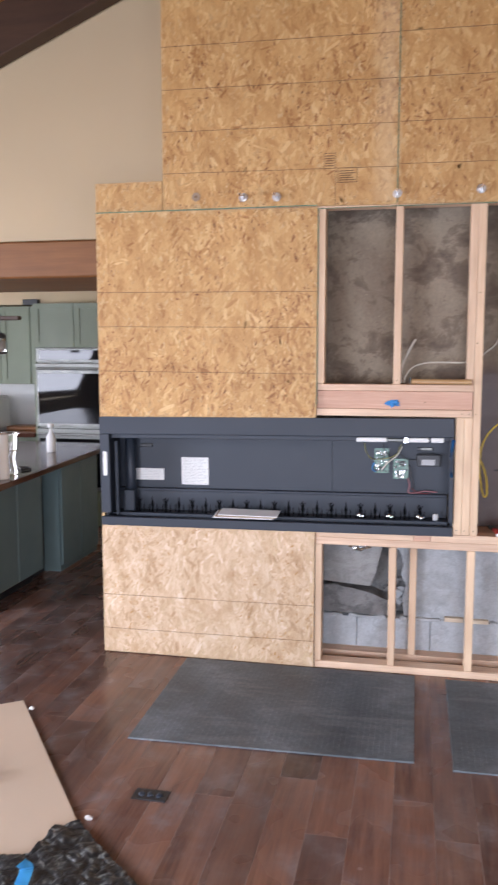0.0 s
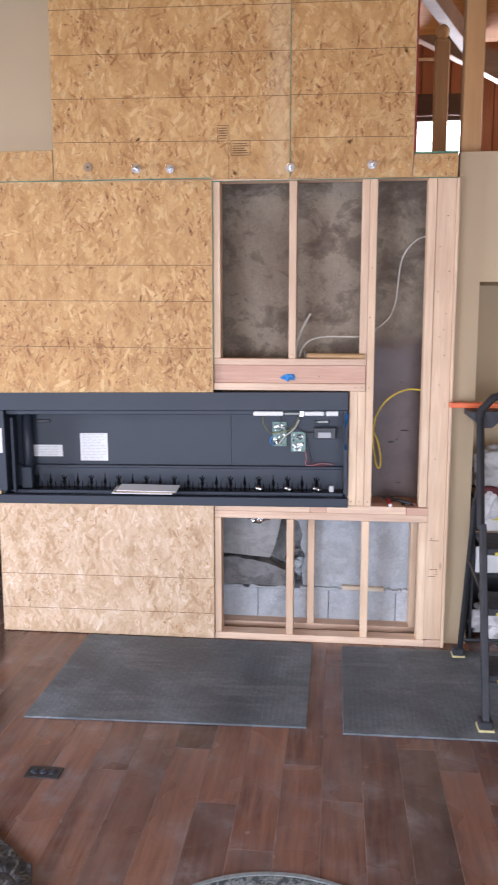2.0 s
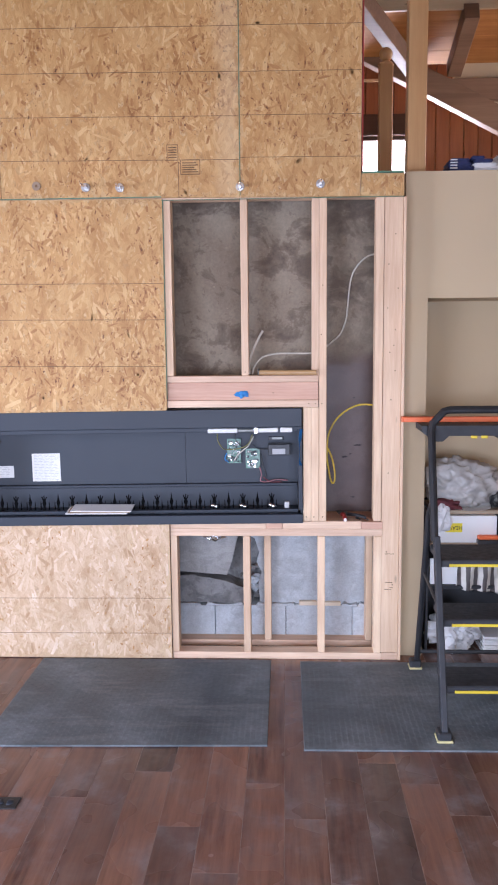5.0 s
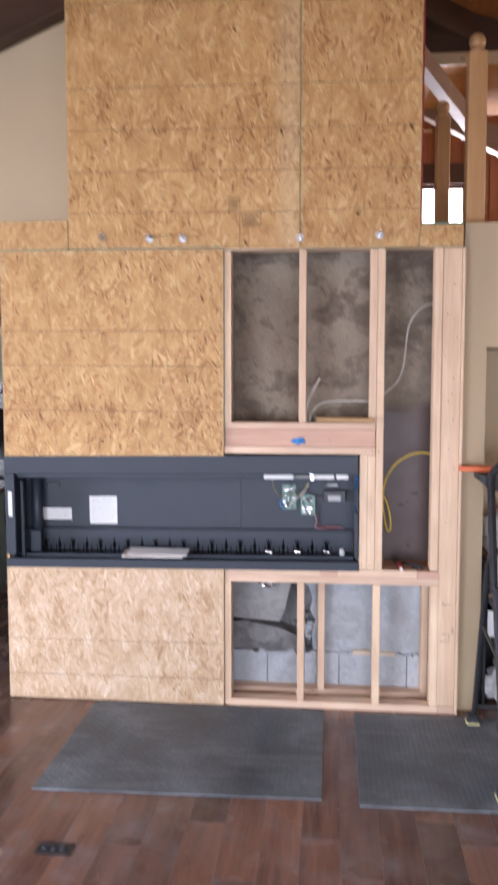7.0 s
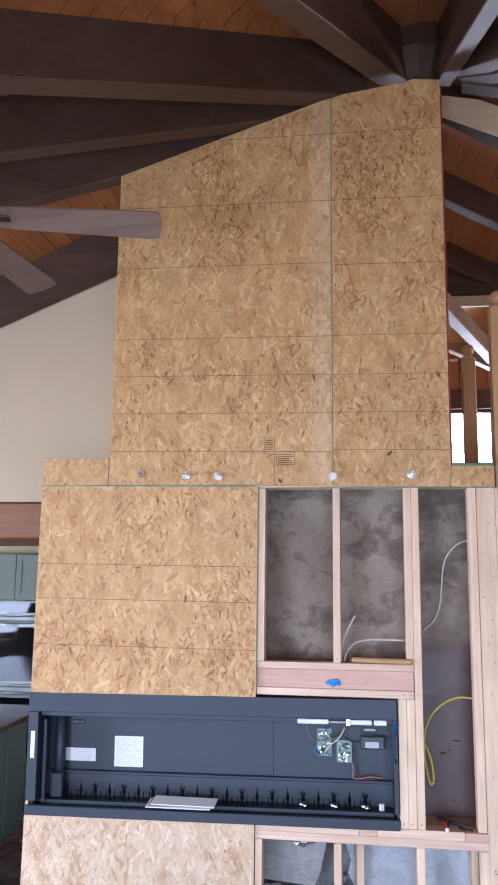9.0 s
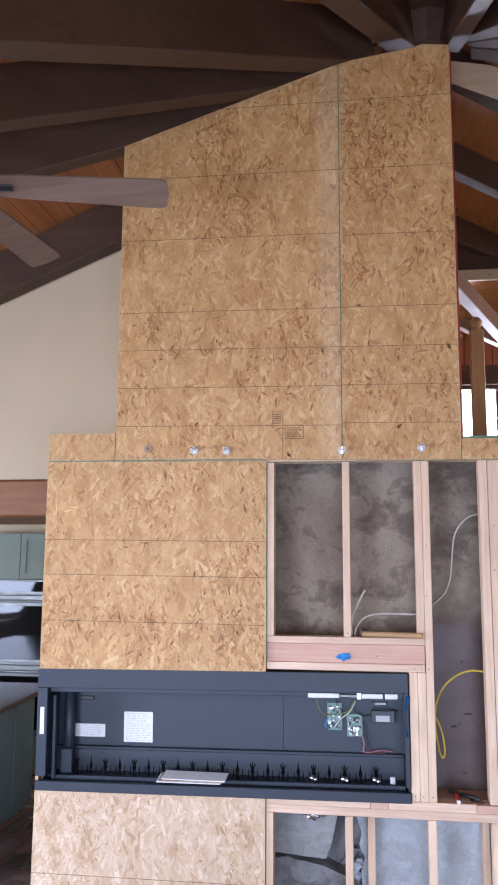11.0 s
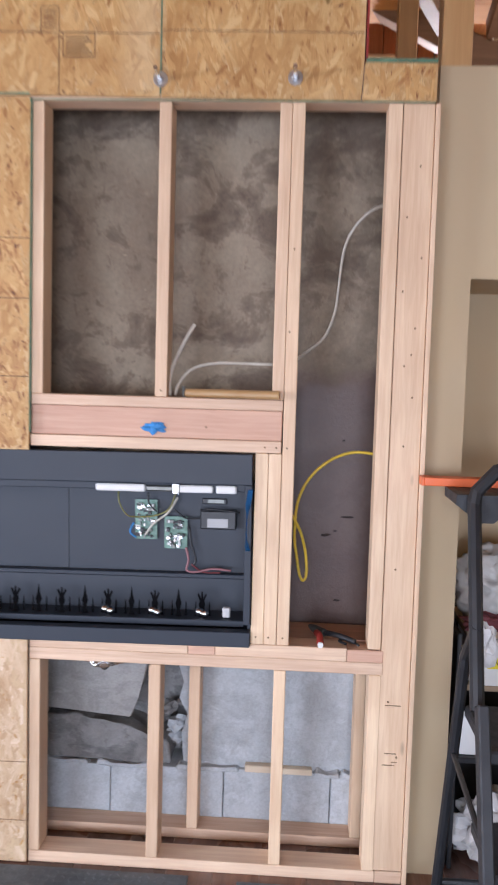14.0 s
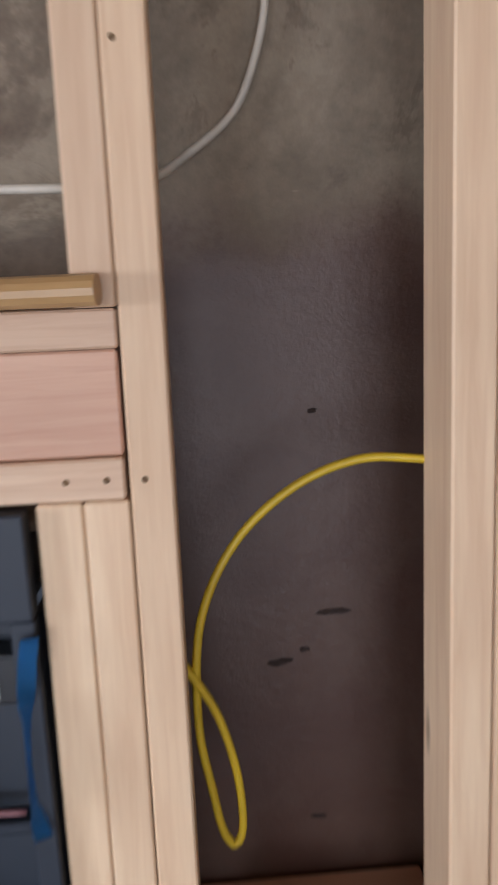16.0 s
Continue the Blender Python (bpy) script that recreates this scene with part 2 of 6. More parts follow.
    bump(n, l, b, h, strength, 0.012)
    return m


def painted(name, colour, rough=0.6, amount=0.08, scale=3.0, fine=180.0, fb=0.05, metal=0.0, jitter=0.0, spec=None, wear=0.2):
    """Paint, plastic or steel: slight stains at one scale and fine relief at another."""
    m, n, l, b = material(name, rough, metal)
    v = coords(n, l, jitter=jitter)
    a = noise_tex(n, l, v, scale, 4)
    lo, hi = tuple(c * (1 - amount) for c in colour), tuple(min(1, c * (1 + amount)) for c in colour)
    l.new(ramp(n, l, a, (0.3, lo), (0.7, hi)), b.inputs["Base Color"])
    f = noise_tex(n, l, v, fine, 3)
    bump(n, l, b, f, fb, 0.004)
    rr = ramp(n, l, noise_tex(n, l, v, scale * 4, 5), (0.3, (rough * (1 - wear),) * 3), (0.7, (min(1, rough * (1 + wear)),) * 3))
    l.new(rr, b.inputs["Roughness"])
    if spec is not None:
        b.inputs["Specular IOR Level"].default_value = spec
    return m


def glass(name, colour=(1, 1, 1), rough=0.02):
    m, n, l, b = material(name, rough)
    b.inputs["Transmission Weight"].default_value = 1.0
    b.inputs["Base Color"].default_value = (*colour, 1)
    return m


def floor_material():
    m, n, l, b = material("hardwood_floor", 0.3)
    v = coords(n, l, (1, 0.07, 1), jitter=19.0)
    g = noise_tex(n, l, v, 40, 6, 0.65, 0.2)
    g2 = noise_tex(n, l, v, 9, 3, 0.5, 0.2)
    col = mix(n, l, 0.5, ramp(n, l, g, (0.32, (0.048, 0.020, 0.015)), (0.5, (0.150, 0.071, 0.048)), (0.72, (0.25, 0.130, 0.088))),
              ramp(n, l, g2, (0.36, (0.070, 0.029, 0.021)), (0.64, (0.205, 0.098, 0.064))))
    oi = n.new("ShaderNodeObjectInfo")
    gi = n.new("ShaderNodeNewGeometry")
    add = n.new("ShaderNodeMath")
    add.operation = "ADD"
    l.new(oi.outputs["Random"], add.inputs[0])
    l.new(gi.outputs["Random Per Island"], add.inputs[1])
    fr = n.new("ShaderNodeMath")
    fr.operation = "FRACT"
    l.new(add.outputs[0], fr.inputs[0])
    col = mix(n, l, 1.0, col, ramp(n, l, fr.outputs[0], (0, (0.42, 0.43, 0.47)), (0.3, (0.80, 0.79, 0.80)), (0.6, (1, 1, 1)), (1, (1.5, 1.42, 1.28))), "MULTIPLY")
    # sawdust and plaster scuffs
    tc = n.new("ShaderNodeTexCoord")
    dust = noise_tex(n, l, coords(n, l, (1, 1, 1), jitter=2.0), 5.5, 6, 0.62)
    df = ramp(n, l, dust, (0.42, (0.04, 0.04, 0.04)), (0.56, (0.16, 0.16, 0.16)), (0.70, (0.50, 0.50, 0.50)))
    col = mix(n, l, df, col, (0.27, 0.245, 0.245))
    l.new(col, b.inputs["Base Color"])
    l.new(ramp(n, l, noise_tex(n, l, coords(n, l, jitter=4.0), 3.0, 2), (0.35, (0.20,) * 3), (0.7, (0.36,) * 3)), b.inputs["Roughness"])
    bump(n, l, b, g, 0.10, 0.002)
    return m


def dusty_rubber():
    """Worn black rubber under a blotchy film of plaster dust."""
    m, n, l, b = material("dusty_black_rubber", 0.62)
    v = coords(n, l)
    big = noise_tex(n, l, v, 2.6, 6, 0.62, 0.4)
    fine = noise_tex(n, l, v, 46, 5, 0.7)
    sweep = noise_tex(n, l, coords(n, l, (0.5, 3, 1), (0, 0, 0.5)), 4.0, 5, 0.6, 0.5)
    col = ramp(n, l, big, (0.34, (0.056, 0.069, 0.079)), (0.52, (0.110, 0.130, 0.143)), (0.68, (0.182, 0.203, 0.218)))
    col = mix(n, l, ramp(n, l, sweep, (0.52, (0, 0, 0)), (0.70, (0.45, 0.45, 0.45))), col, (0.22, 0.235, 0.24))
    col = mix(n, l, 1.0, col, ramp(n, l, fine, (0.3, (0.78, 0.78, 0.78)), (0.7, (1.22, 1.22, 1.22))), "MULTIPLY")
    l.new(col, b.inputs["Base Color"])
    l.new(ramp(n, l, big, (0.35, (0.48,) * 3), (0.65, (0.75,) * 3)), b.inputs["Roughness"])
    bump(n, l, b, fine, 0.3, 0.003)
    return m


def striped_cloth():
    m, n, l, b = material("striped_cloth", 0.95)
    w = node(n, "TexWave", Scale=7.0, Distortion=0.4, Detail=1.0)
    w.bands_direction = "X"
    l.new(coords(n, l), w.inputs["Vector"])
    l.new(ramp(n, l, w.outputs["Fac"], (0.45, (0.10, 0.085, 0.08)), (0.52, (0.62, 0.58, 0.52))), b.inputs["Base Color"])
    return m


def rug_material():
    m, n, l, b = material("woven_rug", 0.95)
    v = coords(n, l)
    w = noise_tex(n, l, v, 22, 2, 0.4, 3.0)
    w2 = noise_tex(n, l, v, 160, 3)
    col = ramp(n, l, w, (0.43, (0.055, 0.07, 0.075)), (0.49, (0.30, 0.32, 0.30)), (0.55, (0.065, 0.085, 0.095)), (0.62, (0.27, 0.30, 0.29)))
    l.new(col, b.inputs["Base Color"])
    bump(n, l, b, w2, 0.6, 0.006)
    return m


def black_bag():
    m, n, l, b = material("black_plastic_sheet", 0.35)
    v = coords(n, l)
    a = noise_tex(n, l, v, 26, 5, 0.6, 1.5)
    l.new(ramp(n, l, a, (0.45, (0.012, 0.012, 0.013)), (0.56, (0.04, 0.042, 0.042)), (0.66, (0.22, 0.235, 0.215)), (0.72, (0.06, 0.062, 0.06))), b.inputs["Base Color"])
    bump(n, l, b, a, 0.8, 0.01)
    return m


OSB = osb_material()
# paler sheet for the low board; cool low daylight is put into its colour too
OSB_PALE = osb_material("pale_strand_board", 0.35)
STRAND = strand_material("wood_strand", (0.0, (0.45, 0.232, 0.074)), (0.16, (0.525, 0.290, 0.100)), (0.5, (0.565, 0.326, 0.119)), (0.84, (0.60, 0.362, 0.141)), (1.0, (0.67, 0.44, 0.195)))
STRAND_PALE = strand_material("pale_wood_strand", (0.0, (0.52, 0.335, 0.190)), (0.10, (0.585, 0.405, 0.250)), (0.5, (0.63, 0.455, 0.295)), (0.85, (0.665, 0.50, 0.335)), (1.0, (0.72, 0.57, 0.42)))
STRAND_BROWN = strand_material("brown_wood_strand", (0.0, (0.36, 0.165, 0.050)), (0.4, (0.455, 0.230, 0.076)), (1.0, (0.535, 0.300, 0.106)))
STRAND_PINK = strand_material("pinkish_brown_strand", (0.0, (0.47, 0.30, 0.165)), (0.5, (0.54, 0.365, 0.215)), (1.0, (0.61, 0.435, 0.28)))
STRAND_DARK = strand_material("resin_dark_strand", (0.0, (0.13, 0.050, 0.019)), (0.2, (0.25, 0.100, 0.033)), (0.6, (0.37, 0.170, 0.055)), (1.0, (0.46, 0.235, 0.080)))
STUD = timber_material("white_pine", (0.82, 0.64, 0.445), (0.68, 0.475, 0.31), knots=True, rings=30.0, fibre=130.0)
STUD_X = timber_material("white_pine_across", (0.80, 0.62, 0.45), (0.63, 0.43, 0.295), along="x", rings=30.0, fibre=130.0)
HEADER = timber_material("douglas_fir", (0.75, 0.51, 0.37), (0.62, 0.37, 0.26), along="x", knots=False, rings=26.0, fibre=120.0)
NEWEL = timber_material("oiled_pine", (0.62, 0.385, 0.18), (0.48, 0.265, 0.105), 0.35, knots=False)
RAFTER = timber_material("dark_stained_beam", (0.083, 0.043, 0.024), (0.050, 0.025, 0.014), 0.56, along="x", knots=False, rings=4.0)
TRUSS = timber_material("brown_truss_beam", (0.26, 0.155, 0.09), (0.17, 0.095, 0.052), 0.6, along="x", knots=False, rings=4.0)
DECK = timber_material("knotty_pine_deck", (0.44, 0.185, 0.058), (0.28, 0.10, 0.030), 0.42, along="y", knots=True)
DECK_X = timber_material("knotty_pine_slope", (0.54, 0.25, 0.066), (0.37, 0.145, 0.034), 0.66, along="x", knots=True, knot=0.6)
BOARD = timber_material("cedar_board", (0.36, 0.145, 0.06), (0.23, 0.082, 0.033), 0.5, knots=True)
BEAM = timber_material("brown_beam", (0.29, 0.125, 0.038), (0.18, 0.070, 0.019), 0.5, along="x", knots=False, rings=3.0)
FAN = timber_material("washed_oak_blade", (0.235, 0.17, 0.13), (0.15, 0.105, 0.08), 0.5, along="x", knots=False)
COUNTER = timber_material("dark_wood_counter", (0.115, 0.045, 0.028), (0.055, 0.02, 0.013), 0.14, along="y", knots=False)
FLOOR = floor_material()
DUST = painted("dusty_joint", (0.235, 0.165, 0.135), 0.9, 0.3, 6)
CONCRETE = concrete_material("parged_masonry", (0.325, 0.268, 0.198), (0.228, 0.176, 0.128), (0.090, 0.058, 0.042), strength=0.25, stain_shade=(0.066, 0.023, 0.015), blot=0.7)
BLOCK = concrete_material("grey_block", (0.48, 0.51, 0.53), (0.40, 0.42, 0.435), (0.26, 0.265, 0.27), 1.6, blot=0.4)
SLAB = concrete_material("dull_grey_slab", (0.36, 0.355, 0.345), (0.28, 0.275, 0.265), (0.16, 0.155, 0.15), 1.6, blot=0.4)
SOOT = concrete_material("sooty_slab", (0.26, 0.255, 0.25), (0.15, 0.147, 0.143), (0.06, 0.06, 0.06), 1.5)
DRYWALL = painted("beige_paint", (0.55, 0.43, 0.272), 0.75, 0.04, 1.5, 260, 0.06)
CEILING_PAINT = painted("warm_white_ceiling", (0.60, 0.48, 0.31), 0.8, 0.04)
WHITE_WALL = painted("pale_wall", (0.66, 0.66, 0.64), 0.7, 0.04)
BLACK_STEEL = painted("black_steel", (0.028, 0.036, 0.050), 0.5, 0.05, 2.0, 600, 0.04, spec=0.4, wear=0.05)
DARK_STEEL = painted("dark_steel_inside", (0.024, 0.032, 0.046), 0.52, 0.05, 2.0, 600, 0.03, wear=0.05)
GOUGE = painted("dark_gouge", (0.030, 0.017, 0.013), 0.9, 0.2, 60)
CLIP = painted("black_clip", (0.003, 0.003, 0.004), 0.8, spec=0.06)
BOLT = painted("dull_zinc", (0.46, 0.47, 0.49), 0.34, 0.15, 40, 300, 0.1, 1.0)
BLACK_PAINT = painted("black_powder_coat", (0.020, 0.021, 0.024), 0.42, 0.2, 9.0, 500, 0.1)
STEP_PLASTIC = painted("grey_black_plastic", (0.030, 0.032, 0.037), 0.6, 0.2, 9.0, 300, 0.2)
RUBBER = dusty_rubber()
PAD = painted("worn_cream_rubber", (0.62, 0.56, 0.28), 0.7, 0.15, 30)
YELLOW = painted("yellow_plastic", (0.72, 0.55, 0.03), 0.5)
ORANGE = painted("orange_paint", (0.80, 0.16, 0.045), 0.45, 0.06)
RED = painted("red_edge_paint", (0.34, 0.035, 0.025), 0.55, 0.2, 8)
GREEN_EDGE = painted("green_edge_seal", (0.10, 0.21, 0.135), 0.7, 0.3, 30)
INK = painted("grey_ink", (0.17, 0.095, 0.045), 0.8, 0.3, 40)
PAPER = painted("white_paper", (0.78, 0.78, 0.76), 0.8, 0.03)
PRINT = painted("printed_grey", (0.45, 0.45, 0.45), 0.8, 0.1)
STEEL = painted("brushed_steel", (0.22, 0.225, 0.21), 0.5, 0.08, 4, 300, 0.05, 1.0)
ZINC = painted("bright_zinc", (0.72, 0.73, 0.75), 0.22, 0.1, 30, 300, 0.1, 1.0)
PCB = painted("green_circuit_board", (0.15, 0.27, 0.22), 0.25, 0.3, 60)
BLUE_TAPE = painted("blue_masking_tape", (0.03, 0.22, 0.52), 0.6, 0.15, 25)
BLUE_BRIGHT = painted("bright_blue_tape", (0.06, 0.42, 0.75), 0.55, 0.12, 20)
YELLOW_CABLE = painted("yellow_cable", (0.62, 0.43, 0.025), 0.42, 0.1, 30)
WHITE_CABLE = painted("white_cable", (0.60, 0.56, 0.48), 0.5, 0.12, 30)
PINK_CABLE = painted("pink_cable", (0.30, 0.13, 0.14), 0.5)
OLIVE = painted("olive_wire", (0.20, 0.19, 0.055), 0.5)
CARDBOARD = painted("cardboard", (0.62, 0.49, 0.36), 0.85, 0.06, 2.5, 140, 0.1)
TEAL = painted("sage_teal_paint", (0.145, 0.205, 0.205), 0.42, 0.08, 3.0, 200, 0.04)
OVEN_GLASS = painted("black_oven_glass", (0.006, 0.006, 0.007), 0.03, 0.1, 3, 50, 0.0, spec=0.14)
SAGE = painted("sage_green_paint", (0.15, 0.182, 0.118), 0.45, 0.07, 3.0)
WHITE_PLASTIC = painted("milky_plastic", (0.74, 0.74, 0.72), 0.4, 0.04)
SHADE = painted("white_fabric", (0.78, 0.74, 0.68), 0.9, 0.05, 6, 200, 0.3)
BAG = painted("clear_grey_film", (0.62, 0.60, 0.57), 0.35, 0.12, 9, 30, 0.7)
BAG.node_tree.nodes["Principled BSDF"].inputs["Transmission Weight"].default_value = 0.35
WRAP = painted("white_wrap", (0.62, 0.61, 0.60), 0.45, 0.18, 14, 40, 0.8)
MAROON = painted("maroon_cloth", (0.13, 0.03, 0.035), 0.9, 0.2, 20)
NAVY = painted("navy_fabric", (0.025, 0.035, 0.11), 0.8, 0.3, 30)
CLEAR = glass("clear_glass")
WINDOW_GLASS = glass("window_glass")
GLOW, gn, gl, gb = material("bright_overcast_sky")
gb.inputs["Emission Color"].default_value, gb.inputs["Emission Strength"].default_value = (0.93, 0.97, 1.0, 1), 14.0
CLOTH = striped_cloth()
RUG = rug_material()
BAG_BLACK = black_bag()
PAD_WOOD = timber_material("bleached_lath", (0.74, 0.66, 0.52), (0.62, 0.53, 0.39), along="x", knots=False)
CREAM_BOARD = timber_material("cream_board", (0.66, 0.55, 0.36), (0.54, 0.43, 0.26), along="x", knots=True)
TAN = timber_material("tan_board", (0.42, 0.33, 0.23), (0.32, 0.24, 0.16), along="x", knots=False)
DOWEL = timber_material("varnished_dowel", (0.48, 0.31, 0.15), (0.36, 0.215, 0.09), 0.3, along="x", knots=False)


# ---- builders ----
def mesh_of(bm, name, mat, smooth=False):
    me = bpy.data.meshes.new(name)
    bmesh.ops.recalc_face_normals(bm, faces=bm.faces)
    bm.to_mesh(me)
    bm.free()
    me.materials.append(mat)
    if smooth:
        for p in me.polygons:
            p.use_smooth = True
    return me


def base(name, at, label, category, group="", kind=""):
    """The Empty at a thing's base."""
    ob = new(name)
    ob.empty_display_size = 0.05
    ob.location = at
    ob["at"] = tuple(at)
    return tagged(ob, label, category, group, kind)


def part(name, bm, mat, parent=None, label="", smooth=False):
    ob = new(name, mesh_of(bm, name, mat, smooth))
    if parent is not None:
        ob.parent = parent
        top = parent
        while top.parent is not None:
            top = top.parent
        ob.matrix_parent_inverse = Matrix.Translation(-Vector(top["at"])) if parent is top else Matrix.Identity(4)
    if label:
        ob["label"] = label
    return ob


def thing(name, bm, mat, label, category, group="", kind="", smooth=False):
    ob = part(name, bm, mat, None, "", smooth)
    ob["at"] = (0.0, 0.0, 0.0)
    return tagged(ob, label, category, group, kind)


def box(x0, x1, y0, y1, z0, z1, bevel=0.0, bm=None, seg=1):
    bm = bm or bmesh.new()
    got = bmesh.ops.create_cube(bm, size=1.0)["verts"]
    for v in got:
        v.co = Vector((x0 + (v.co.x + 0.5) * (x1 - x0), y0 + (v.co.y + 0.5) * (y1 - y0), z0 + (v.co.z + 0.5) * (z1 - z0)))
    if bevel:
        edges = {e for v in got for e in v.link_edges}
        bmesh.ops.bevel(bm, geom=list(edges), offset=bevel, segments=seg, affect="EDGES")
    return bm


def tube(points, r, bm=None, sides=8, caps=True):
    """A round bar through the points."""
    bm = bm or bmesh.new()
    pts = [Vector(p) for p in points]
    rings = []
    side = None
    for i, p in enumerate(pts):
        d = (pts[min(i + 1, len(pts) - 1)] - pts[max(i - 1, 0)]).normalized()
        if side is None:
            side = d.orthogonal().normalized()
        side = (side - d * side.dot(d)).normalized()
        up = d.cross(side)
        rad = r[i] if isinstance(r, (list, tuple)) else r
        rings.append([bm.verts.new(p + rad * (math.cos(a) * side + math.sin(a) * up)) for a in (2 * math.pi * k / sides for k in range(sides))])
    for a, c in zip(rings, rings[1:]):
        for k in range(sides):
            bm.faces.new((a[k], a[(k + 1) % sides], c[(k + 1) % sides], c[k]))
    if caps:
        bm.faces.new(rings[0])
        bm.faces.new(list(reversed(rings[-1])))
    return bm


def smooth_path(points, steps=6):
    """Points along a smooth curve through the given ones."""
    p = [Vector(q) for q in points]
    p = [2 * p[0] - p[1]] + p + [2 * p[-1] - p[-2]]
    out = []
    for a, b, c, d in zip(p, p[1:], p[2:], p[3:]):
        for k in range(steps):
            t = k / steps
            out.append(0.5 * (2 * b + (c - a) * t + (2 * a - 5 * b + 4 * c - d) * t * t + (3 * b - a - 3 * c + d) * t ** 3))
    out.append(p[-2])
    return out


def beam(a, b, width, depth, up=(0, 0, 1), bm=None, bevel=0.0):
    """A square-edged bar from a to b; depth is measured along up, below the line."""
    bm = bm or bmesh.new()
    a, b = Vector(a), Vector(b)
    d = (b - a).normalized()
    side = d.cross(Vector(up)).normalized()
    u = side.cross(d).normalized()
    vs = []
    for p in (a, b):
        for s, h in ((-0.5, 0), (0.5, 0), (0.5, 1), (-0.5, 1)):
            vs.append(bm.verts.new(p + side * s * width + u * h * depth))
    fs = [bm.faces.new([vs[i] for i in q]) for q in ((0, 1, 2, 3), (7, 6, 5, 4), (0, 4, 5, 1), (1, 5, 6, 2), (2, 6, 7, 3), (3, 7, 4, 0))]
    if bevel:
        bmesh.ops.bevel(bm, geom=list({e for f in fs for e in f.edges}), offset=bevel, segments=1, affect="EDGES")
    return bm


def prism(outline, lo, hi, axis="y", bm=None, bevel=0.0):
    """An outline in the plane across the axis, drawn out from lo to hi."""
    bm = bm or bmesh.new()
    put = {"y": lambda u, v, w: (u, w, v), "z": lambda u, v, w: (u, v, w), "x": lambda u, v, w: (w, u, v)}[axis]
    a = [bm.verts.new(put(u, v, lo)) for u, v in outline]
    b = [bm.verts.new(put(u, v, hi)) for u, v in outline]
    n = len(outline)
    fs = [bm.faces.new(a), bm.faces.new(list(reversed(b)))]
    fs += [bm.faces.new((a[i], b[i], b[(i + 1) % n], a[(i + 1) % n])) for i in range(n)]
    if bevel:
        bmesh.ops.bevel(bm, geom=list({e for f in fs for e in f.edges}), offset=bevel, segments=1, affect="EDGES")
    return bm


def lathe(profile, at=(0, 0, 0), sides=20, bm=None):
    """A turned body from (radius, height) pairs."""
    bm = bm or bmesh.new()
    at = Vector(at)
    rings = [[bm.verts.new(at + Vector((r * math.cos(2 * math.pi * k / sides), r * math.sin(2 * math.pi * k / sides), z))) for k in range(sides)] for r, z in profile]
    for a, c in zip(rings, rings[1:]):
        for k in range(sides):
            bm.faces.new((a[k], a[(k + 1) % sides], c[(k + 1) % sides], c[k]))
    bm.faces.new(list(reversed(rings[0])))
    bm.faces.new(rings[-1])
    return bm


def lump(at, size, seed, rough=0.25, sub=3, flat=None):
    """A crumpled, folded body."""
    bm = bmesh.new()
    bmesh.ops.create_icosphere(bm, subdivisions=sub, radius=1.0)
    for v in bm.verts:
        d = v.co.normalized()
        k = 1 + rough * noise.noise(d * 2.1 + Vector((seed, 0, 0))) + 0.5 * rough * noise.noise(d * 6 + Vector((0, seed, 0)))
        v.co = Vector(at) + Vector((d.x * size[0], d.y * size[1], d.z * size[2])) * k
        if flat is not None and v.co.z < flat:
            v.co.z = flat
    return bm


# ---- the shell of the house ----
APEX = Vector((0.55, 0.15, 4.85))
PITCH = 0.33
DEPTH = 0.33  # rafters over the room


def structure(name, bm, mat, label, category):
    return thing(name, bm, mat, label, category, kind="structure")


def wall_with_holes(x0, x1, z0, z1, y0, y1, holes, turn=None):
    """A wall along x with rectangular openings (x0, x1, z0, z1) through it."""
    bm = bmesh.new()
    xs = sorted({x0, x1, *(h[0] for h in holes), *(h[1] for h in holes)})
    for a, b in zip(xs, xs[1:]):
        cuts = sorted((h[2], h[3]) for h in holes if h[0] <= a and h[1] >= b)
        z = z0
        for lo, hi in cuts + [(z1, z1)]:
            if lo - z > 1e-4:
                box(a, b, y0, y1, z, lo, bm=bm)
            z = hi
    if turn is not None:
        bmesh.ops.transform(bm, matrix=turn, verts=bm.verts)
    bmesh.ops.remove_doubles(bm, verts=bm.verts, dist=1e-5)
    return bm


SUBFLOOR = structure("floor", box(-6.0, 5.0, -7.6, 5.0, -0.2, -0.0005), DUST, "dark reddish-brown hardwood plank floor with dust", "floor")
# the upper opening is made up for the warm fill lamp
structure("wall_south", wall_with_holes(-6.0, 5.0, 0.0, 4.4, -5.80, -5.65, [(-3.5, -1.2, 0.12, 2.12), (-0.3, 1.8, 0.12, 2.12), (-2.45, 0.65, 2.6, 3.4)]), DRYWALL, "beige painted wall with a wide window opening", "wall")
structure("wall_west", wall_with_holes(-7.6, 5.0, 0.0, 3.2, 0.0, 0.15, [(-3.5, -1.95, 0.9, 2.25), (1.3, 2.7, 0.95, 2.15)], Matrix.Translation((-5.9, 0, 0)) @ Matrix.Rotation(radians(90), 4, "Z")), DRYWALL, "beige painted wall with window openings", "wall")
# this wall's opening is made up for the loft side fill
structure("wall_east", wall_with_holes(-7.6, 5.0, 0.0, 4.4, 0.0, 0.15, [(1.7, 3.1, 3.2, 4.1)], Matrix.Translation((5.05, 0, 0)) @ Matrix.Rotation(radians(90), 4, "Z")), DRYWALL, "beige painted wall", "wall")
structure("wall_kitchen", box(-6.0, -0.9, 3.62, 3.75, 0, 3.6), WHITE_WALL, "pale wall behind the kitchen cabinets", "wall")
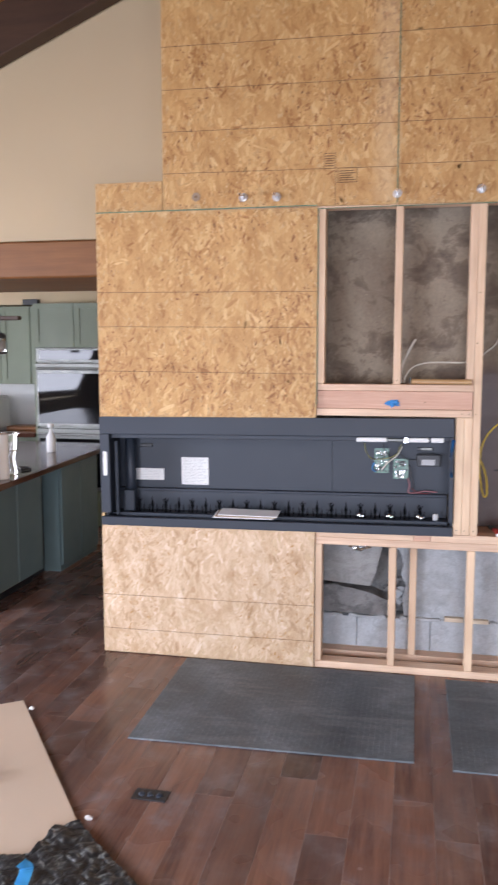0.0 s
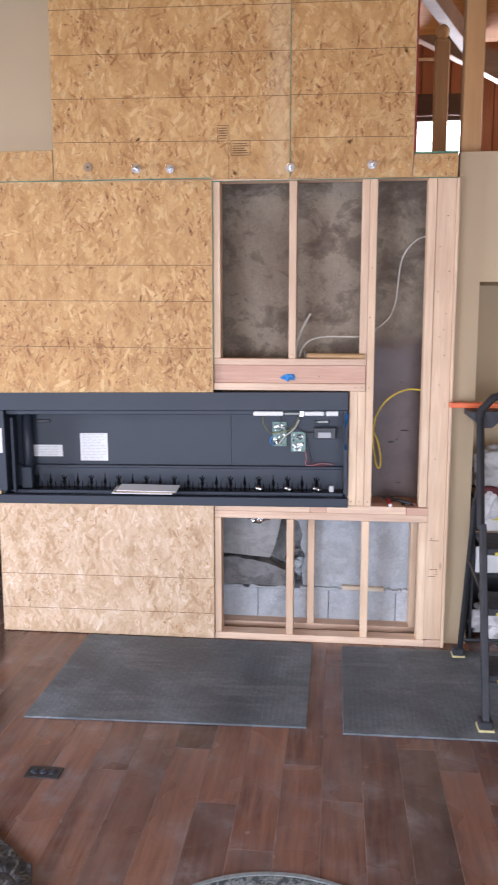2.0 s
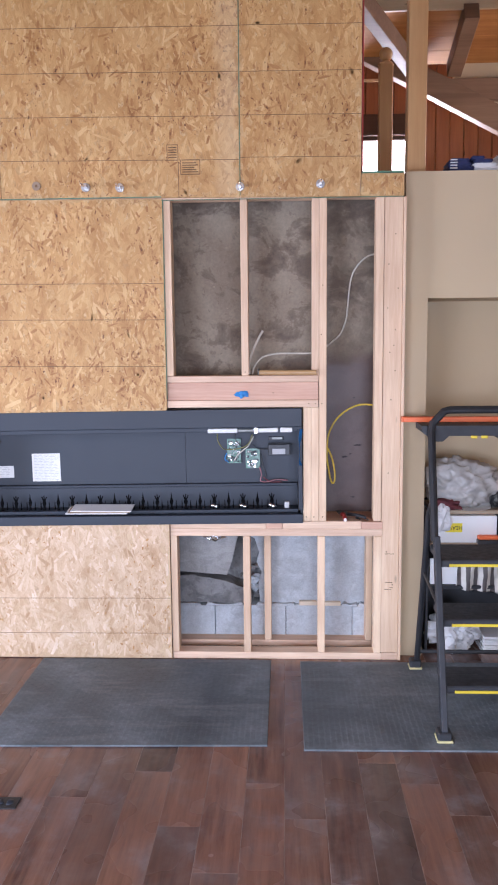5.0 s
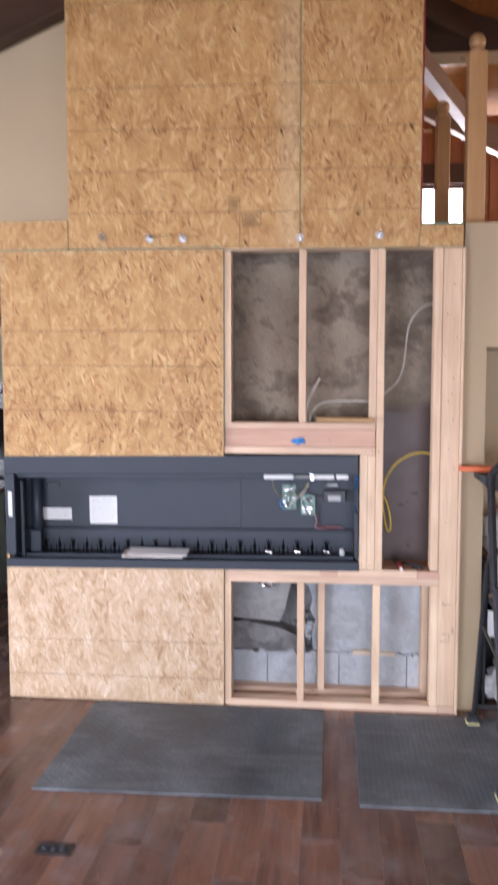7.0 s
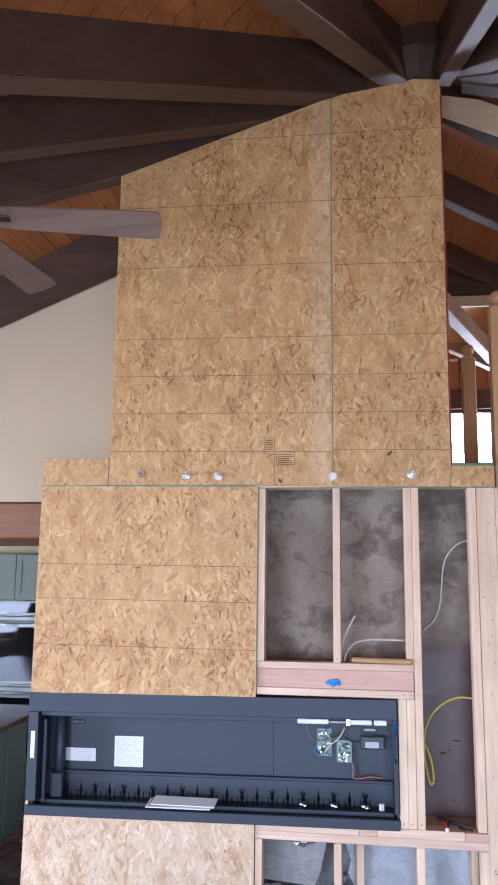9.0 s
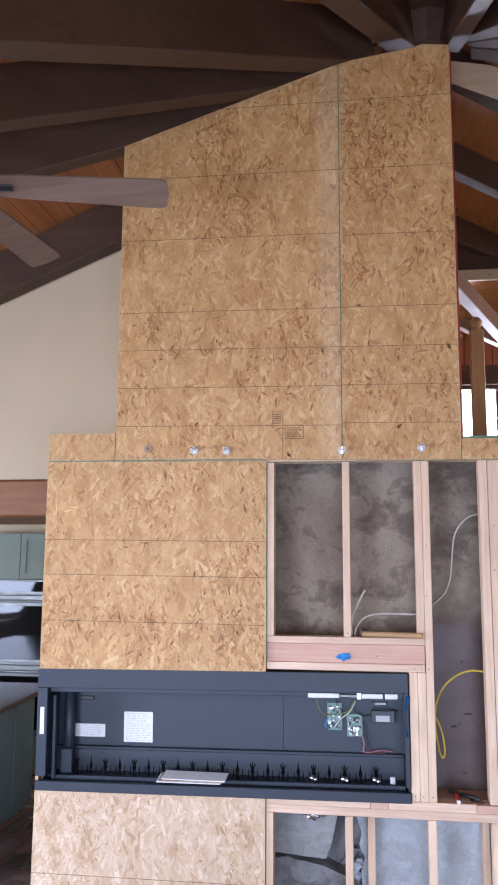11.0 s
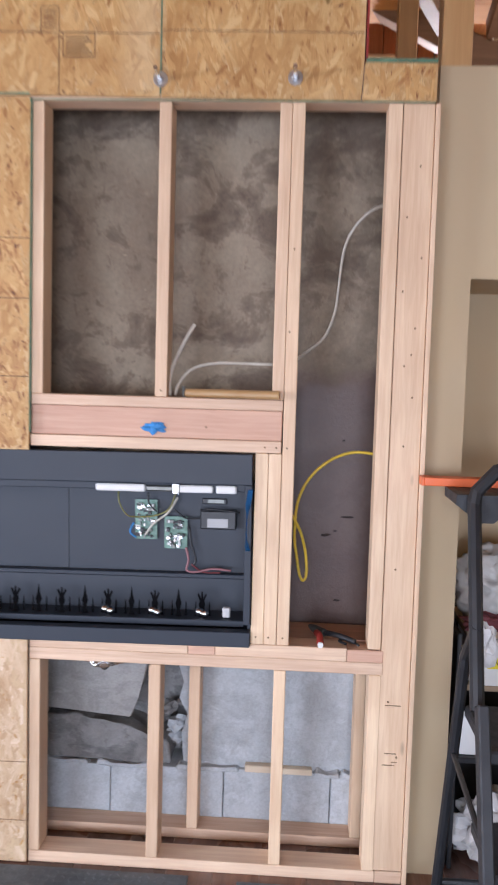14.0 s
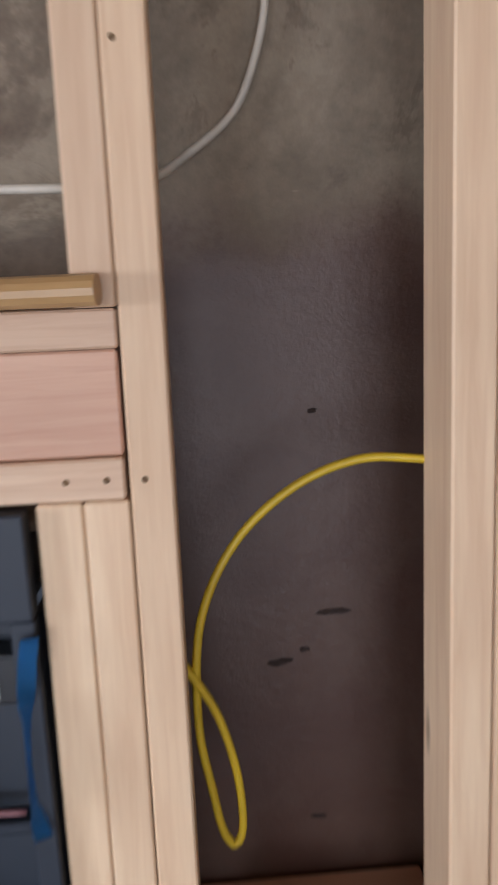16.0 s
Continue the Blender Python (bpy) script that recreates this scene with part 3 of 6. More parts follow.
structure("wall_chimney_side", box(-1.9, -1.75, 1.3, 3.6, 0, 2.2), DRYWALL, "beige painted wall beside the kitchen passage", "wall")

structure("wall_soffit", box(-5.0, -2.66, 3.30, 3.615, 2.165, 2.398), DRYWALL, "beige drywall soffit above the kitchen cabinets", "wall")
# drywall gable over the kitchen opening, cut to the roof slope
structure("wall_gable", prism([(-5.5, 2.46), (0.5, 2.46), (0.5, 4.98), (-5.5, 2.52)], 1.02, 1.14), DRYWALL, "beige drywall gable above the kitchen beam", "wall")
structure("beam_kitchen", box(-5.9, -1.3, 0.98, 2.2, 2.205, 2.452, 0.012), BEAM, "wide brown wooden beam over the kitchen opening", "beam")
structure("ceiling_kitchen", box(-5.9, -0.9, 2.2, 3.62, 2.40, 2.46), CEILING_PAINT, "warm white kitchen ceiling", "ceiling")

# roof deck: boards across the slope, radial over the room and straight over the loft
SPOKES = [-176.0, -161.8, -143.0, -122.5, -99.0, -77.0, -56.0, -35.0, -14.0]


def roof_point(az, r, lift):
    a = radians(az)
    return Vector((APEX.x + r * math.cos(a), APEX.y + r * math.sin(a), APEX.z + lift - PITCH * r))


def roof_deck():
    bm = bmesh.new()
    edges = [-195.0] + SPOKES + [5.0]
    for a0, a1 in zip(edges, edges[1:]):
        r = 0.05
        while r < 8.5:
            q = []
            for lift in (DEPTH, DEPTH + 0.025):
                for az, rr in ((a0, r), (a1, r), (a1, r + 0.136), (a0, r + 0.136)):
                    q.append(bm.verts.new(roof_point(az, rr, lift)))
            for f in ((0, 1, 2, 3), (7, 6, 5, 4), (0, 4, 5, 1), (2, 6, 7, 3)):
                bm.faces.new([q[i] for i in f])
            r += 0.14
    for side in (-1, 1):
        x = 0.02
        while x < 5.6:
            q = []
            for lift in (0.235, 0.26):
                for xx, y in ((x, 0.3), (x + 0.136, 0.3), (x + 0.136, 5.0), (x, 5.0)):
                    q.append(bm.verts.new((APEX.x + side * xx, y, APEX.z + lift - PITCH * xx)))
            for f in ((0, 1, 2, 3), (7, 6, 5, 4), (0, 4, 5, 1), (2, 6, 7, 3), (1, 5, 6, 2), (3, 7, 4, 0)):
                bm.faces.new([q[i] for i in f])
            x += 0.14
    return bm


structure("ceiling", roof_deck(), DECK, "knotty pine tongue-and-groove roof deck", "ceiling")


def roof_shell():
    """A closed cover a little above the boards."""
    bm = bmesh.new()
    top = bm.verts.new((APEX.x, APEX.y, APEX.z + 0.42))
    ring = [bm.verts.new(roof_point(az, 9.0, 0.42)) for az in range(-195, 6, 10)]
    for a, b in zip(ring, ring[1:]):
        bm.faces.new((top, a, b))
    for side in (-1, 1):
        q = [bm.verts.new((APEX.x, 0.0, APEX.z + 0.43)), bm.verts.new((APEX.x + side * 7, 0.0, APEX.z + 0.43 - PITCH * 7)), bm.verts.new((APEX.x + side * 7, 5.3, APEX.z + 0.43 - PITCH * 7)), bm.verts.new((APEX.x, 5.3, APEX.z + 0.43))]
        bm.faces.new(q)
    bmesh.ops.solidify(bm, geom=bm.faces[:], thickness=0.04)
    return bm


structure("roof", roof_shell(), SOOT, "dark roof covering over the boards", "roof")

def spoke(x, y, az, width):
    """A rafter that leaves the hub at (x, y); its underside follows the slope."""
    def under(px, py):
        return (px, py, APEX.z + 0.028 - PITCH * math.hypot(px - APEX.x, py - APEX.y))
    d = (math.cos(radians(az)), math.sin(radians(az)))
    ob = structure("rafter", beam(under(x, y), under(x + 7.0 * d[0], y + 7.0 * d[1]), width, DEPTH - 0.002, bevel=0.006), RAFTER, "dark brown stained timber rafter under the roof", "rafter")
    ob["group"] = "roof rafters"


for x, y, az, w in ((-0.20, 0.28, -168.0, 0.105), (0.10, 0.256, -154.0, 0.11), (0.17, 0.18, -138.4, 0.155), (0.37, 0.14, -111.4, 0.145), (0.645, 0.22, -84.5, 0.098), (0.72, 0.12, -55.0, 0.13), (0.75, 0.15, -33.0, 0.12), (0.75, 0.2, -8.0, 0.12)):
    spoke(x, y, az, w)
ob = structure("rafter", beam((0.4, 0.93, 4.88), (-5.2, 0.93, 2.54), 0.14, 0.30, bevel=0.006), RAFTER, "dark brown stained timber rafter along the gable wall", "rafter")
ob["group"] = "roof rafters"
for y in (0.45, 1.50, 2.65):
    a = (APEX.x + 0.02, y, APEX.z - 0.005)
    b = (APEX.x + 4.4, min(4.85, y + 0.45 * 4.4), APEX.z - PITCH * 4.4)
    ob = structure("rafter", beam(a, b, 0.10, 0.235, bevel=0.006), RAFTER, "dark brown stained timber rafter under the roof", "rafter")
    ob["group"] = "roof rafters"
# added block: closes the sky gap and stands for the shadow between rafters
structure("roof_hub", lathe([(0.08, 4.80), (0.14, 4.84), (0.20, 5.0), (0.20, 5.24), (0.1, 5.26)], (0.5, 0.22, 0), 12), RAFTER, "dark timber filler added in the shaded gap where the rafters meet", "hub")
# cream board put in for a rafter underside that catches the light
structure("trim_board", prism([(0.622, 4.712), (0.84, 4.667), (0.94, 4.617), (1.6, 4.30), (1.6, 4.12), (0.93, 4.443), (0.622, 4.589)], 0.10, 0.125, bevel=0.003), CREAM_BOARD, "pale board standing for a lit rafter underside over the loft", "trim")
structure("ridge_beam", box(0.47, 0.63, 0.2, 5.0, 4.80, 5.09, 0.008), RAFTER, "dark brown ridge beam", "beam")

# right-hand wall with a shelf recess, half-height under the loft
structure("wall_right", wall_with_holes(0.842, 4.9, 0.0, 2.565, 0.065, 0.16, [(0.962, 2.4, 0.0, 1.93)]), DRYWALL, "beige drywall wall with a deep recess under the loft", "wall")
for nm, q in (("wall_recess_back", (0.93, 2.45, 0.50, 0.58, 0, 1.97)), ("wall_recess_side", (0.88, 0.962, 0.16, 0.50, 0, 1.97)), ("wall_recess_end", (2.40, 2.45, 0.16, 0.50, 0, 1.97)), ("ceiling_recess", (0.962, 2.40, 0.16, 0.50, 1.93, 1.97))):
    structure(nm, box(*q), DRYWALL, "beige drywall lining of the wall recess", "wall")
structure("floor_loft", box(0.842, 4.9, 0.16, 4.86, 2.28, 2.50), TAN, "wooden loft floor", "floor")
# loft end wall: vertical boards, with a window
WIN = (1.02, 1.60, 3.22, 3.86)
boards = base("wall_loft", (2.5, 4.9, 2.5), "reddish-brown vertical board wall of the loft", "wall", kind="structure")
rng = random.Random(4)
x = 0.64
while x < 4.9:
    top = min(4.75, APEX.z + 0.2 - PITCH * abs(x - APEX.x))
    spans = [(2.5, top)] if x > WIN[1] or x + 0.15 < WIN[0] else [(2.5, WIN[2]), (WIN[3], top)]
    for lo, hi in spans:
        part("board", box(x, x + 0.146, 4.86 - rng.uniform(0, 0.004), 4.9, lo, hi, 0.006), BOARD, boards)
    x += 0.15
structure("wall_north", wall_with_holes(-6.0, 5.0, 0.0, 5.3, 4.92, 5.05, [(WIN[0], WIN[1], WIN[2], WIN[3])]), DRYWALL, "outer wall with the loft window opening", "wall")
structure("backdrop", box(0.0, 3.0, 5.5, 5.52, 2.4, 4.4), GLOW, "plain bright overcast sky outside the loft window", "sky")
win = base("window_1", (1.31, 4.88, 3.22), "small bright loft window in a dark frame", "window", kind="structure")
fr = bmesh.new()
for b_ in ((WIN[0], WIN[0] + 0.04, WIN[2], WIN[3]), (WIN[1] - 0.04, WIN[1], WIN[2], WIN[3]), (WIN[0] + 0.04, WIN[1] - 0.04, WIN[2], WIN[2] + 0.04), (WIN[0] + 0.04, WIN[1] - 0.04, WIN[3] - 0.04, WIN[3])):
    box(b_[0], b_[1], 4.84, 4.90, b_[2], b_[3], bm=fr)
part("window_frame", fr, RAFTER, win)
pane = part("pane", box(WIN[0] + 0.04, WIN[1] - 0.04, 4.872, 4.878, WIN[2] + 0.04, WIN[3] - 0.04), WINDOW_GLASS, win)
pane.visible_shadow = False
part("blind", box(WIN[0] - 0.1, WIN[1] + 0.1, 4.80, 4.83, WIN[3] + 0.0, WIN[3] + 0.22, 0.004), RAFTER, win, "dark rolled blind")

# ---- chimney breast: framing ----
chim = bmesh.new()
box(-1.55, 0.56, 0.42, 1.0, 0, 2.4, bm=chim)
box(-1.18, 0.57, 0.12, 1.0, 2.56, 4.30, bm=chim)
structure("chimney_core", chim, SOOT, "old masonry chimney hidden behind the boards", "chimney")

frame_ = base("timber_frame", (0.2, 0.04, 0), "new pale pine stud framing with bare openings", "wall framing")


def stud(name, x0, x1, z0, z1, mat=STUD, y0=0.0, y1=0.089, label=""):
    return part(name, box(x0, x1, y0, y1, z0, z1, 0.0022), mat, frame_, label)


stud("stud", -0.396, -0.358, 1.541, 2.432)
stud("stud", -0.003, 0.035, 1.541, 2.432)
stud("stud", 0.362, 0.399, 1.541, 2.432)
stud("king_stud", 0.400, 0.438, 0.767, 2.432)
stud("trimmer", 0.317, 0.3575, 0.767, 1.374)
stud("trimmer", 0.3585, 0.3985, 0.767, 1.374)
stud("header_plate", -0.396, 0.398, 1.5065, 1.540, STUD_X)
stud("header_beam", -0.396, 0.396, 1.413, 1.5055, HEADER, 0.006, 0.089, "pinkish fir header beam")
stud("header_plate", -0.396, 0.396, 1.375, 1.412, STUD_X)
stud("post", 0.686, 0.727, 0.767, 2.432)
stud("post", 0.729, 0.822, 0.042, 2.432, STUD, 0.002)
part("edge_strip", box(0.8235, 0.838, -0.006, 0.064, 0.0, 2.432, 0.002), STUD, frame_)
stud("post_block", 0.737, 0.822, 0.0, 0.040, STUD_X)
stud("sill_plate", -0.396, 0.736, 0.685, 0.724, STUD_X)
stud("sill_board", -0.396, 0.118, 0.7245, 0.765, STUD_X)
stud("sill_board", 0.119, 0.205, 0.7245, 0.762, HEADER)
stud("sill_board", 0.206, 0.622, 0.7245, 0.766, STUD_X)
stud("sill_board", 0.623, 0.736, 0.7245, 0.763, HEADER)
stud("sill_board", -0.36, 0.736, 0.725, 0.764, HEADER, 0.095, 0.184)
stud("sill_board", -0.36, 0.736, 0.725, 0.760, HEADER, 0.19, 0.278)
stud("base_plate", -0.396, 0.736, 0.0, 0.038, STUD_X)
stud("stud", -0.396, -0.360, 0.039, 0.684)
stud("stud", -0.006, 0.032, 0.039, 0.684)
stud("stud", 0.394, 0.432, 0.039, 0.684)
stud("stud", 0.694, 0.732, 0.039, 0.684)
stud("back_plate", -0.42, 0.73, 0.0, 0.036, STUD_X, 0.185, 0.272)
stud("back_stud", 0.102, 0.140, 0.037, 0.724, STUD, 0.185, 0.272)
stud("back_stud", 0.668, 0.704, 0.037, 0.724, STUD, 0.185, 0.272)
stud("top_plate", -1.5, 0.82, 2.433, 2.470, STUD_X, 0.002, 0.085)
# unseen block added to stop loft window light leaking between the boards
stud("blocking", 0.574, 0.82, 2.471, 2.543, STUD_X, 0.002, 0.089)
# pencil marks on the post
for x0, x1, z in ((0.748, 0.797, 0.587), (0.752, 0.790, 0.430), (0.746, 0.785, 0.392), (0.775, 0.793, 0.402)):
    part("pencil_mark", box(x0, x1, 0.0013, 0.0024, z, z + 0.0028), INK, frame_)
# nail heads
nails = [(0.77, 1.41), (0.762, 1.025), (0.762, 1.655), (0.79, 1.77), (0.80, 1.98), (0.752, 2.1), (0.785, 2.25), (0.782, 1.69), (0.748, 1.88), (0.79, 1.56), (0.757, 0.60), (0.79, 0.42), (0.413, 1.392), (0.333, 0.79), (0.373, 0.79), (0.418, 0.79), (0.345, 1.393), (0.38, 1.393), (0.016, 1.56), (0.16, 1.45), (0.41, 1.75), (0.417, 2.0)]
nb = bmesh.new()
for x, z in nails:
    prism([(x + 0.0030 * math.cos(k * 0.7854), z + 0.0030 * math.sin(k * 0.7854)) for k in range(8)], -0.0010, 0.004, bm=nb)
tagged(part("nail_head", nb, INK, frame_), kind="stuff")

# old masonry behind the studs
old = base("masonry_wall", (0.1, 0.3, 0), "grey parged masonry chimney with patches and a sooty hole", "masonry")
up = bmesh.new()
prism([(-0.47, 0.725), (0.80, 0.725), (0.80, 2.51), (0.62, 2.50), (0.45, 2.515), (0.25, 2.505), (0.05, 2.52), (-0.2, 2.50), (-0.47, 2.515)], 0.29, 0.40, bm=up)
part("parging", up, CONCRETE, old)
# paler block colour than the parging above: cool low daylight painted in
part("lower_parging", prism([(0.075, 0.215), (0.80, 0.215), (0.80, 0.724), (-0.47, 0.724), (-0.47, 0.64), (-0.05, 0.64), (0.045, 0.60), (0.07, 0.52), (0.055, 0.46), (0.085, 0.40), (0.065, 0.33)], 0.291, 0.40), BLOCK, old, "parging with a ragged broken edge, low daylight painted pale blue")
part("side_face", box(0.752, 0.82, 0.092, 0.289, 0.05, 2.425), CONCRETE, old)
part("side_face", box(-0.50, -0.425, 0.092, 0.289, 1.40, 2.50), CONCRETE, old)
part("side_face", box(-0.50, -0.425, 0.28, 0.60, 0.0, 0.70), SOOT, old)
for i, (a, b) in enumerate(((-0.60, -0.188), (-0.185, 0.220), (0.223, 0.600), (0.603, 0.75))):
    part("block", box(a, b, 0.274 - 0.003 * (i % 2), 0.42, 0.002, 0.207 + 0.004 * (i % 3), 0.003), BLOCK, old)
part("loose_slab", prism([(-0.42, 0.415), (-0.30, 0.408), (-0.205, 0.400), (-0.115, 0.392), (-0.085, 0.47), (-0.045, 0.635), (-0.05, 0.672), (-0.42, 0.672)], 0.258, 0.286, bevel=0.004), SLAB, old, "tilted pale slab over the hole")


def rough_stone(outline, y0, y1, seed):
    """A broken slab: its outline drawn out, then roughened."""
    bm = prism(outline, y0, y1, bevel=0.005)
    bmesh.ops.triangulate(bm, faces=[f for f in bm.faces if len(f.verts) > 4])
    bmesh.ops.subdivide_edges(bm, edges=bm.edges[:], cuts=3, use_grid_fill=True)
    for v in bm.verts:
        v.co += 0.009 * noise.noise_vector(v.co * 14 + Vector((seed, 0, 0))) + 0.004 * noise.noise_vector(v.co * 45)
    return bm


part("sooty_slab", rough_stone([(-0.42, 0.228), (-0.20, 0.224), (0.03, 0.226), (0.02, 0.31), (-0.06, 0.325), (-0.12, 0.355), (-0.25, 0.375), (-0.30, 0.392), (-0.42, 0.385)], 0.272, 0.50, 1.0), SOOT, old, "sooty broken slab in the hole")
for i, (x, z, r_) in enumerate(((0.045, 0.35, 0.035), (0.01, 0.40, 0.028), (0.065, 0.42, 0.022), (0.03, 0.30, 0.03), (-0.02, 0.36, 0.025), (0.055, 0.27, 0.026))):
    part("rubble", lump((x, 0.34 + 0.01 * (i % 3), z), (r_, 0.03, r_ * 0.8), i * 2.3, 0.9, 2), SOOT if i % 3 else BLOCK, old, "broken mortar rubble")
part("shim", box(0.297, 0.40, 0.258, 0.29, 0.213, 0.238, 0.003), PAD_WOOD, old, "short pale lath on the blocks")
part("shim", box(0.408, 0.535, 0.260, 0.29, 0.211, 0.233, 0.003), PAD_WOOD, old, "short pale lath on the blocks")
for i, (x0, x1) in enumerate(((-0.44, -0.26), (-0.24, -0.02), (0.05, 0.28), (0.54, 0.64), (0.63, 0.74))):
    w = (x1 - x0) / 2
    part("mortar", rough_stone([(x0, 0.206), (x1, 0.207), (x1 - 0.01, 0.224 + 0.006 * (i % 2)), ((x0 + x1) / 2, 0.218), (x0 + 0.012, 0.232)], 0.262 - 0.006 * (i % 2), 0.30, i * 3.7), BLOCK, old, "crumbled mortar bed")

for i, (x, z, w, h) in enumerate(((0.555, 1.07, 0.020, 0.006), (0.585, 1.085, 0.010, 0.004), (0.625, 1.135, 0.026, 0.005), (0.605, 1.40, 0.008, 0.004), (0.60, 0.84, 0.014, 0.004))):
    part("gouge", lump((x, 0.290, z), (w * 0.8, 0.002, h * 0.8), i * 3.1, 0.9, 2), GOUGE, old, "dark gouge in the stained masonry")

# ---- boards of oriented strand ----
T0, T1 = -0.0125, -0.0010


def inside(outline, x, z):
    hit = False
    for (ax, az), (bx, bz) in zip(outline, outline[1:] + outline[:1]):
        if (az > z) != (bz > z) and x < ax + (z - az) * (bx - ax) / (bz - az):
            hit = not hit
    return hit


def lay_strands(name, outline, count, lengths, widths, lift, mat, parent, drift):
    """Ragged wood strands pressed into the board's face, lying every way, thicker in drifts."""
    xs, zs = [p[0] for p in outline], [p[1] for p in outline]
    r = random.Random(int(1000 * (xs[0] + 7 * zs[0] + 3 * zs[2])) + count)
    verts, faces, uvs = [], [], []
    for k in range(count):
        x, z = r.uniform(min(xs), max(xs)), r.uniform(min(zs), max(zs))
        if drift:
            d = noise.noise(Vector((x * 2.6, 3.1, z * 2.2))) + 0.7 * noise.noise(Vector((x * 8.0, 7.7, z * 7.0)))
            if r.random() > 0.30 + drift * 1.45 * d:
                continue
        ln, wd = r.uniform(*lengths) / 2, r.uniform(*widths) / 2
        a = r.gauss(math.pi / 2, 0.62)
        ca, sa = math.cos(a), math.sin(a)
        u0, v0 = r.uniform(0, 9), r.uniform(0, 9)
        y = T0 - lift - r.uniform(0, 0.00036 if not drift else 0.0001)
        ring = []
        for u, v in ((-ln * r.uniform(0.8, 1), -wd * r.uniform(0.3, 1)), (-ln * 0.2, -wd * r.uniform(0.8, 1.1)), (ln * r.uniform(0.7, 1), -wd * r.uniform(0.4, 1)), (ln, wd * r.uniform(0.0, 0.9)), (ln * 0.3, wd * r.uniform(0.8, 1.1)), (-ln, wd * r.uniform(0.1, 1))):
            ring.append((x + u * ca - v * sa, z + u * sa + v * ca, u + u0, v + v0))
        if all(inside(outline, p[0], p[1]) for p in ring):
            s = len(verts)
            verts += [(p[0], y, p[1]) for p in ring]
            uvs += [(p[2], p[3]) for p in ring]
            faces.append(tuple(range(s, s + 6)))
    me = bpy.data.meshes.new(name)
    me.from_pydata(verts, [], faces)
    lay = me.uv_layers.new(name="along")
    lay.data.foreach_set("uv", [c for p in uvs for c in p])
    me.materials.append(mat)
    ob = new(name, me)
    ob.parent = parent
    ob.matrix_parent_inverse = Matrix.Translation(-Vector(parent["at"]))
    ob["kind"] = "stuff"


def osb_panel(outline, lines, label):
    xs, zs = [p[0] for p in outline], [p[1] for p in outline]
    b = base("osb_panel", ((min(xs) + max(xs)) / 2, 0, min(zs)), label, "wall board", group="strand boards")
    # the low board takes the paler colours with low daylight painted in
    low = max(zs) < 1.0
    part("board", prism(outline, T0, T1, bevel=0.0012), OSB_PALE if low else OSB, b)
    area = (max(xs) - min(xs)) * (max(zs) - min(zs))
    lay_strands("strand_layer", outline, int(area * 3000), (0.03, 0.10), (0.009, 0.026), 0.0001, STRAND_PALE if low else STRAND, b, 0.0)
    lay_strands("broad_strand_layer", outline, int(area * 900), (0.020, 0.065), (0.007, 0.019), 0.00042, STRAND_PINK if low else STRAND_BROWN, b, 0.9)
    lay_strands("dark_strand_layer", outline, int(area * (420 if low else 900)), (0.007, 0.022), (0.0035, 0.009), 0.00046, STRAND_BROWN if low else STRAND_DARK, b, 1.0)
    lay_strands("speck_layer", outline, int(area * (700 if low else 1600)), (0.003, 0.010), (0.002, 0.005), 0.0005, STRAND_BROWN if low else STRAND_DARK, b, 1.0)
    for x0, x1, z, dz in lines:
        bm = bmesh.new()
        n = 10
        lo = [bm.verts.new((x0 + (x1 - x0) * k / n, T0 - 0.0008, z + dz * k / n - 0.0017 + 0.0006 * math.sin(k * 2.3 + z * 9))) for k in range(n + 1)]
        hi = [bm.verts.new((v.co.x, v.co.y, v.co.z + 0.0028)) for v in lo]
        bk = [bm.verts.new((v.co.x, T0 + 0.0004, v.co.z)) for v in lo]
        for k in range(n):
            bm.faces.new((lo[k], lo[k + 1], hi[k + 1], hi[k]))
            bm.faces.new((bk[k], bk[k + 1], lo[k + 1], lo[k]))
        part("printed_line", bm, INK, b)
    return b


def slope_z(x):
    return 4.268 + (x + 1.222) * 0.333


LEFT_LINES = [4.056, 3.690, 3.270, 3.056, 2.845, 2.634]
osb_panel([(-1.222, 2.452), (-0.002, 2.440), (-0.002, slope_z(-0.002)), (-1.222, 4.268)], [(-1.22, -0.004, z + 0.004, -0.014) for z in LEFT_LINES] + [(-0.72, -0.004, 4.455, -0.006)], "tall strand board of the chimney tower cut along the roof slope")
osb_panel([(0.002, 2.440), (0.600, 2.435), (0.606, 2.548), (0.608, 4.735), (0.46, 4.752), (0.42, 4.735), (0.002, slope_z(0.0) + 0.005)], [(0.004, 0.604, z, -0.006) for z in (4.45, 4.045, 3.665, 3.262, 3.045, 2.838, 2.635)], "narrow strand board of the chimney tower beside the loft")
osb_panel([(0.603, 2.435), (0.822, 2.433), (0.822, 2.544), (0.609, 2.546)], [], "short strand board strip beside the loft rail")
osb_panel([(-1.600, 2.452), (-1.225, 2.452), (-1.225, 2.602), (-1.600, 2.602)], [], "short strand board strip on the chimney shoulder")
osb_panel([(-1.602, 1.345), (-0.397, 1.360), (-0.397, 2.440), (-1.602, 2.449)], [(-1.600, -0.399, z + 0.005, -0.01) for z in (2.022, 1.838, 1.597)], "strand board above the open fireplace")
osb_panel([(-1.602, 0.004), (-0.398, 0.004), (-0.398, 0.760), (-1.602, 0.748)], [(-1.600, -0.400, z, 0.004) for z in (0.340, 0.143)], "pale strand board below the open fireplace")
seams = base("sealed_edges", (0, 0, 2.45), "green sealed edges of the strand boards", "edge paint", kind="structure")
part("edge_line", box(-1.600, -0.40, -0.0133, -0.0105, 2.4465, 2.4515), GREEN_EDGE, seams)
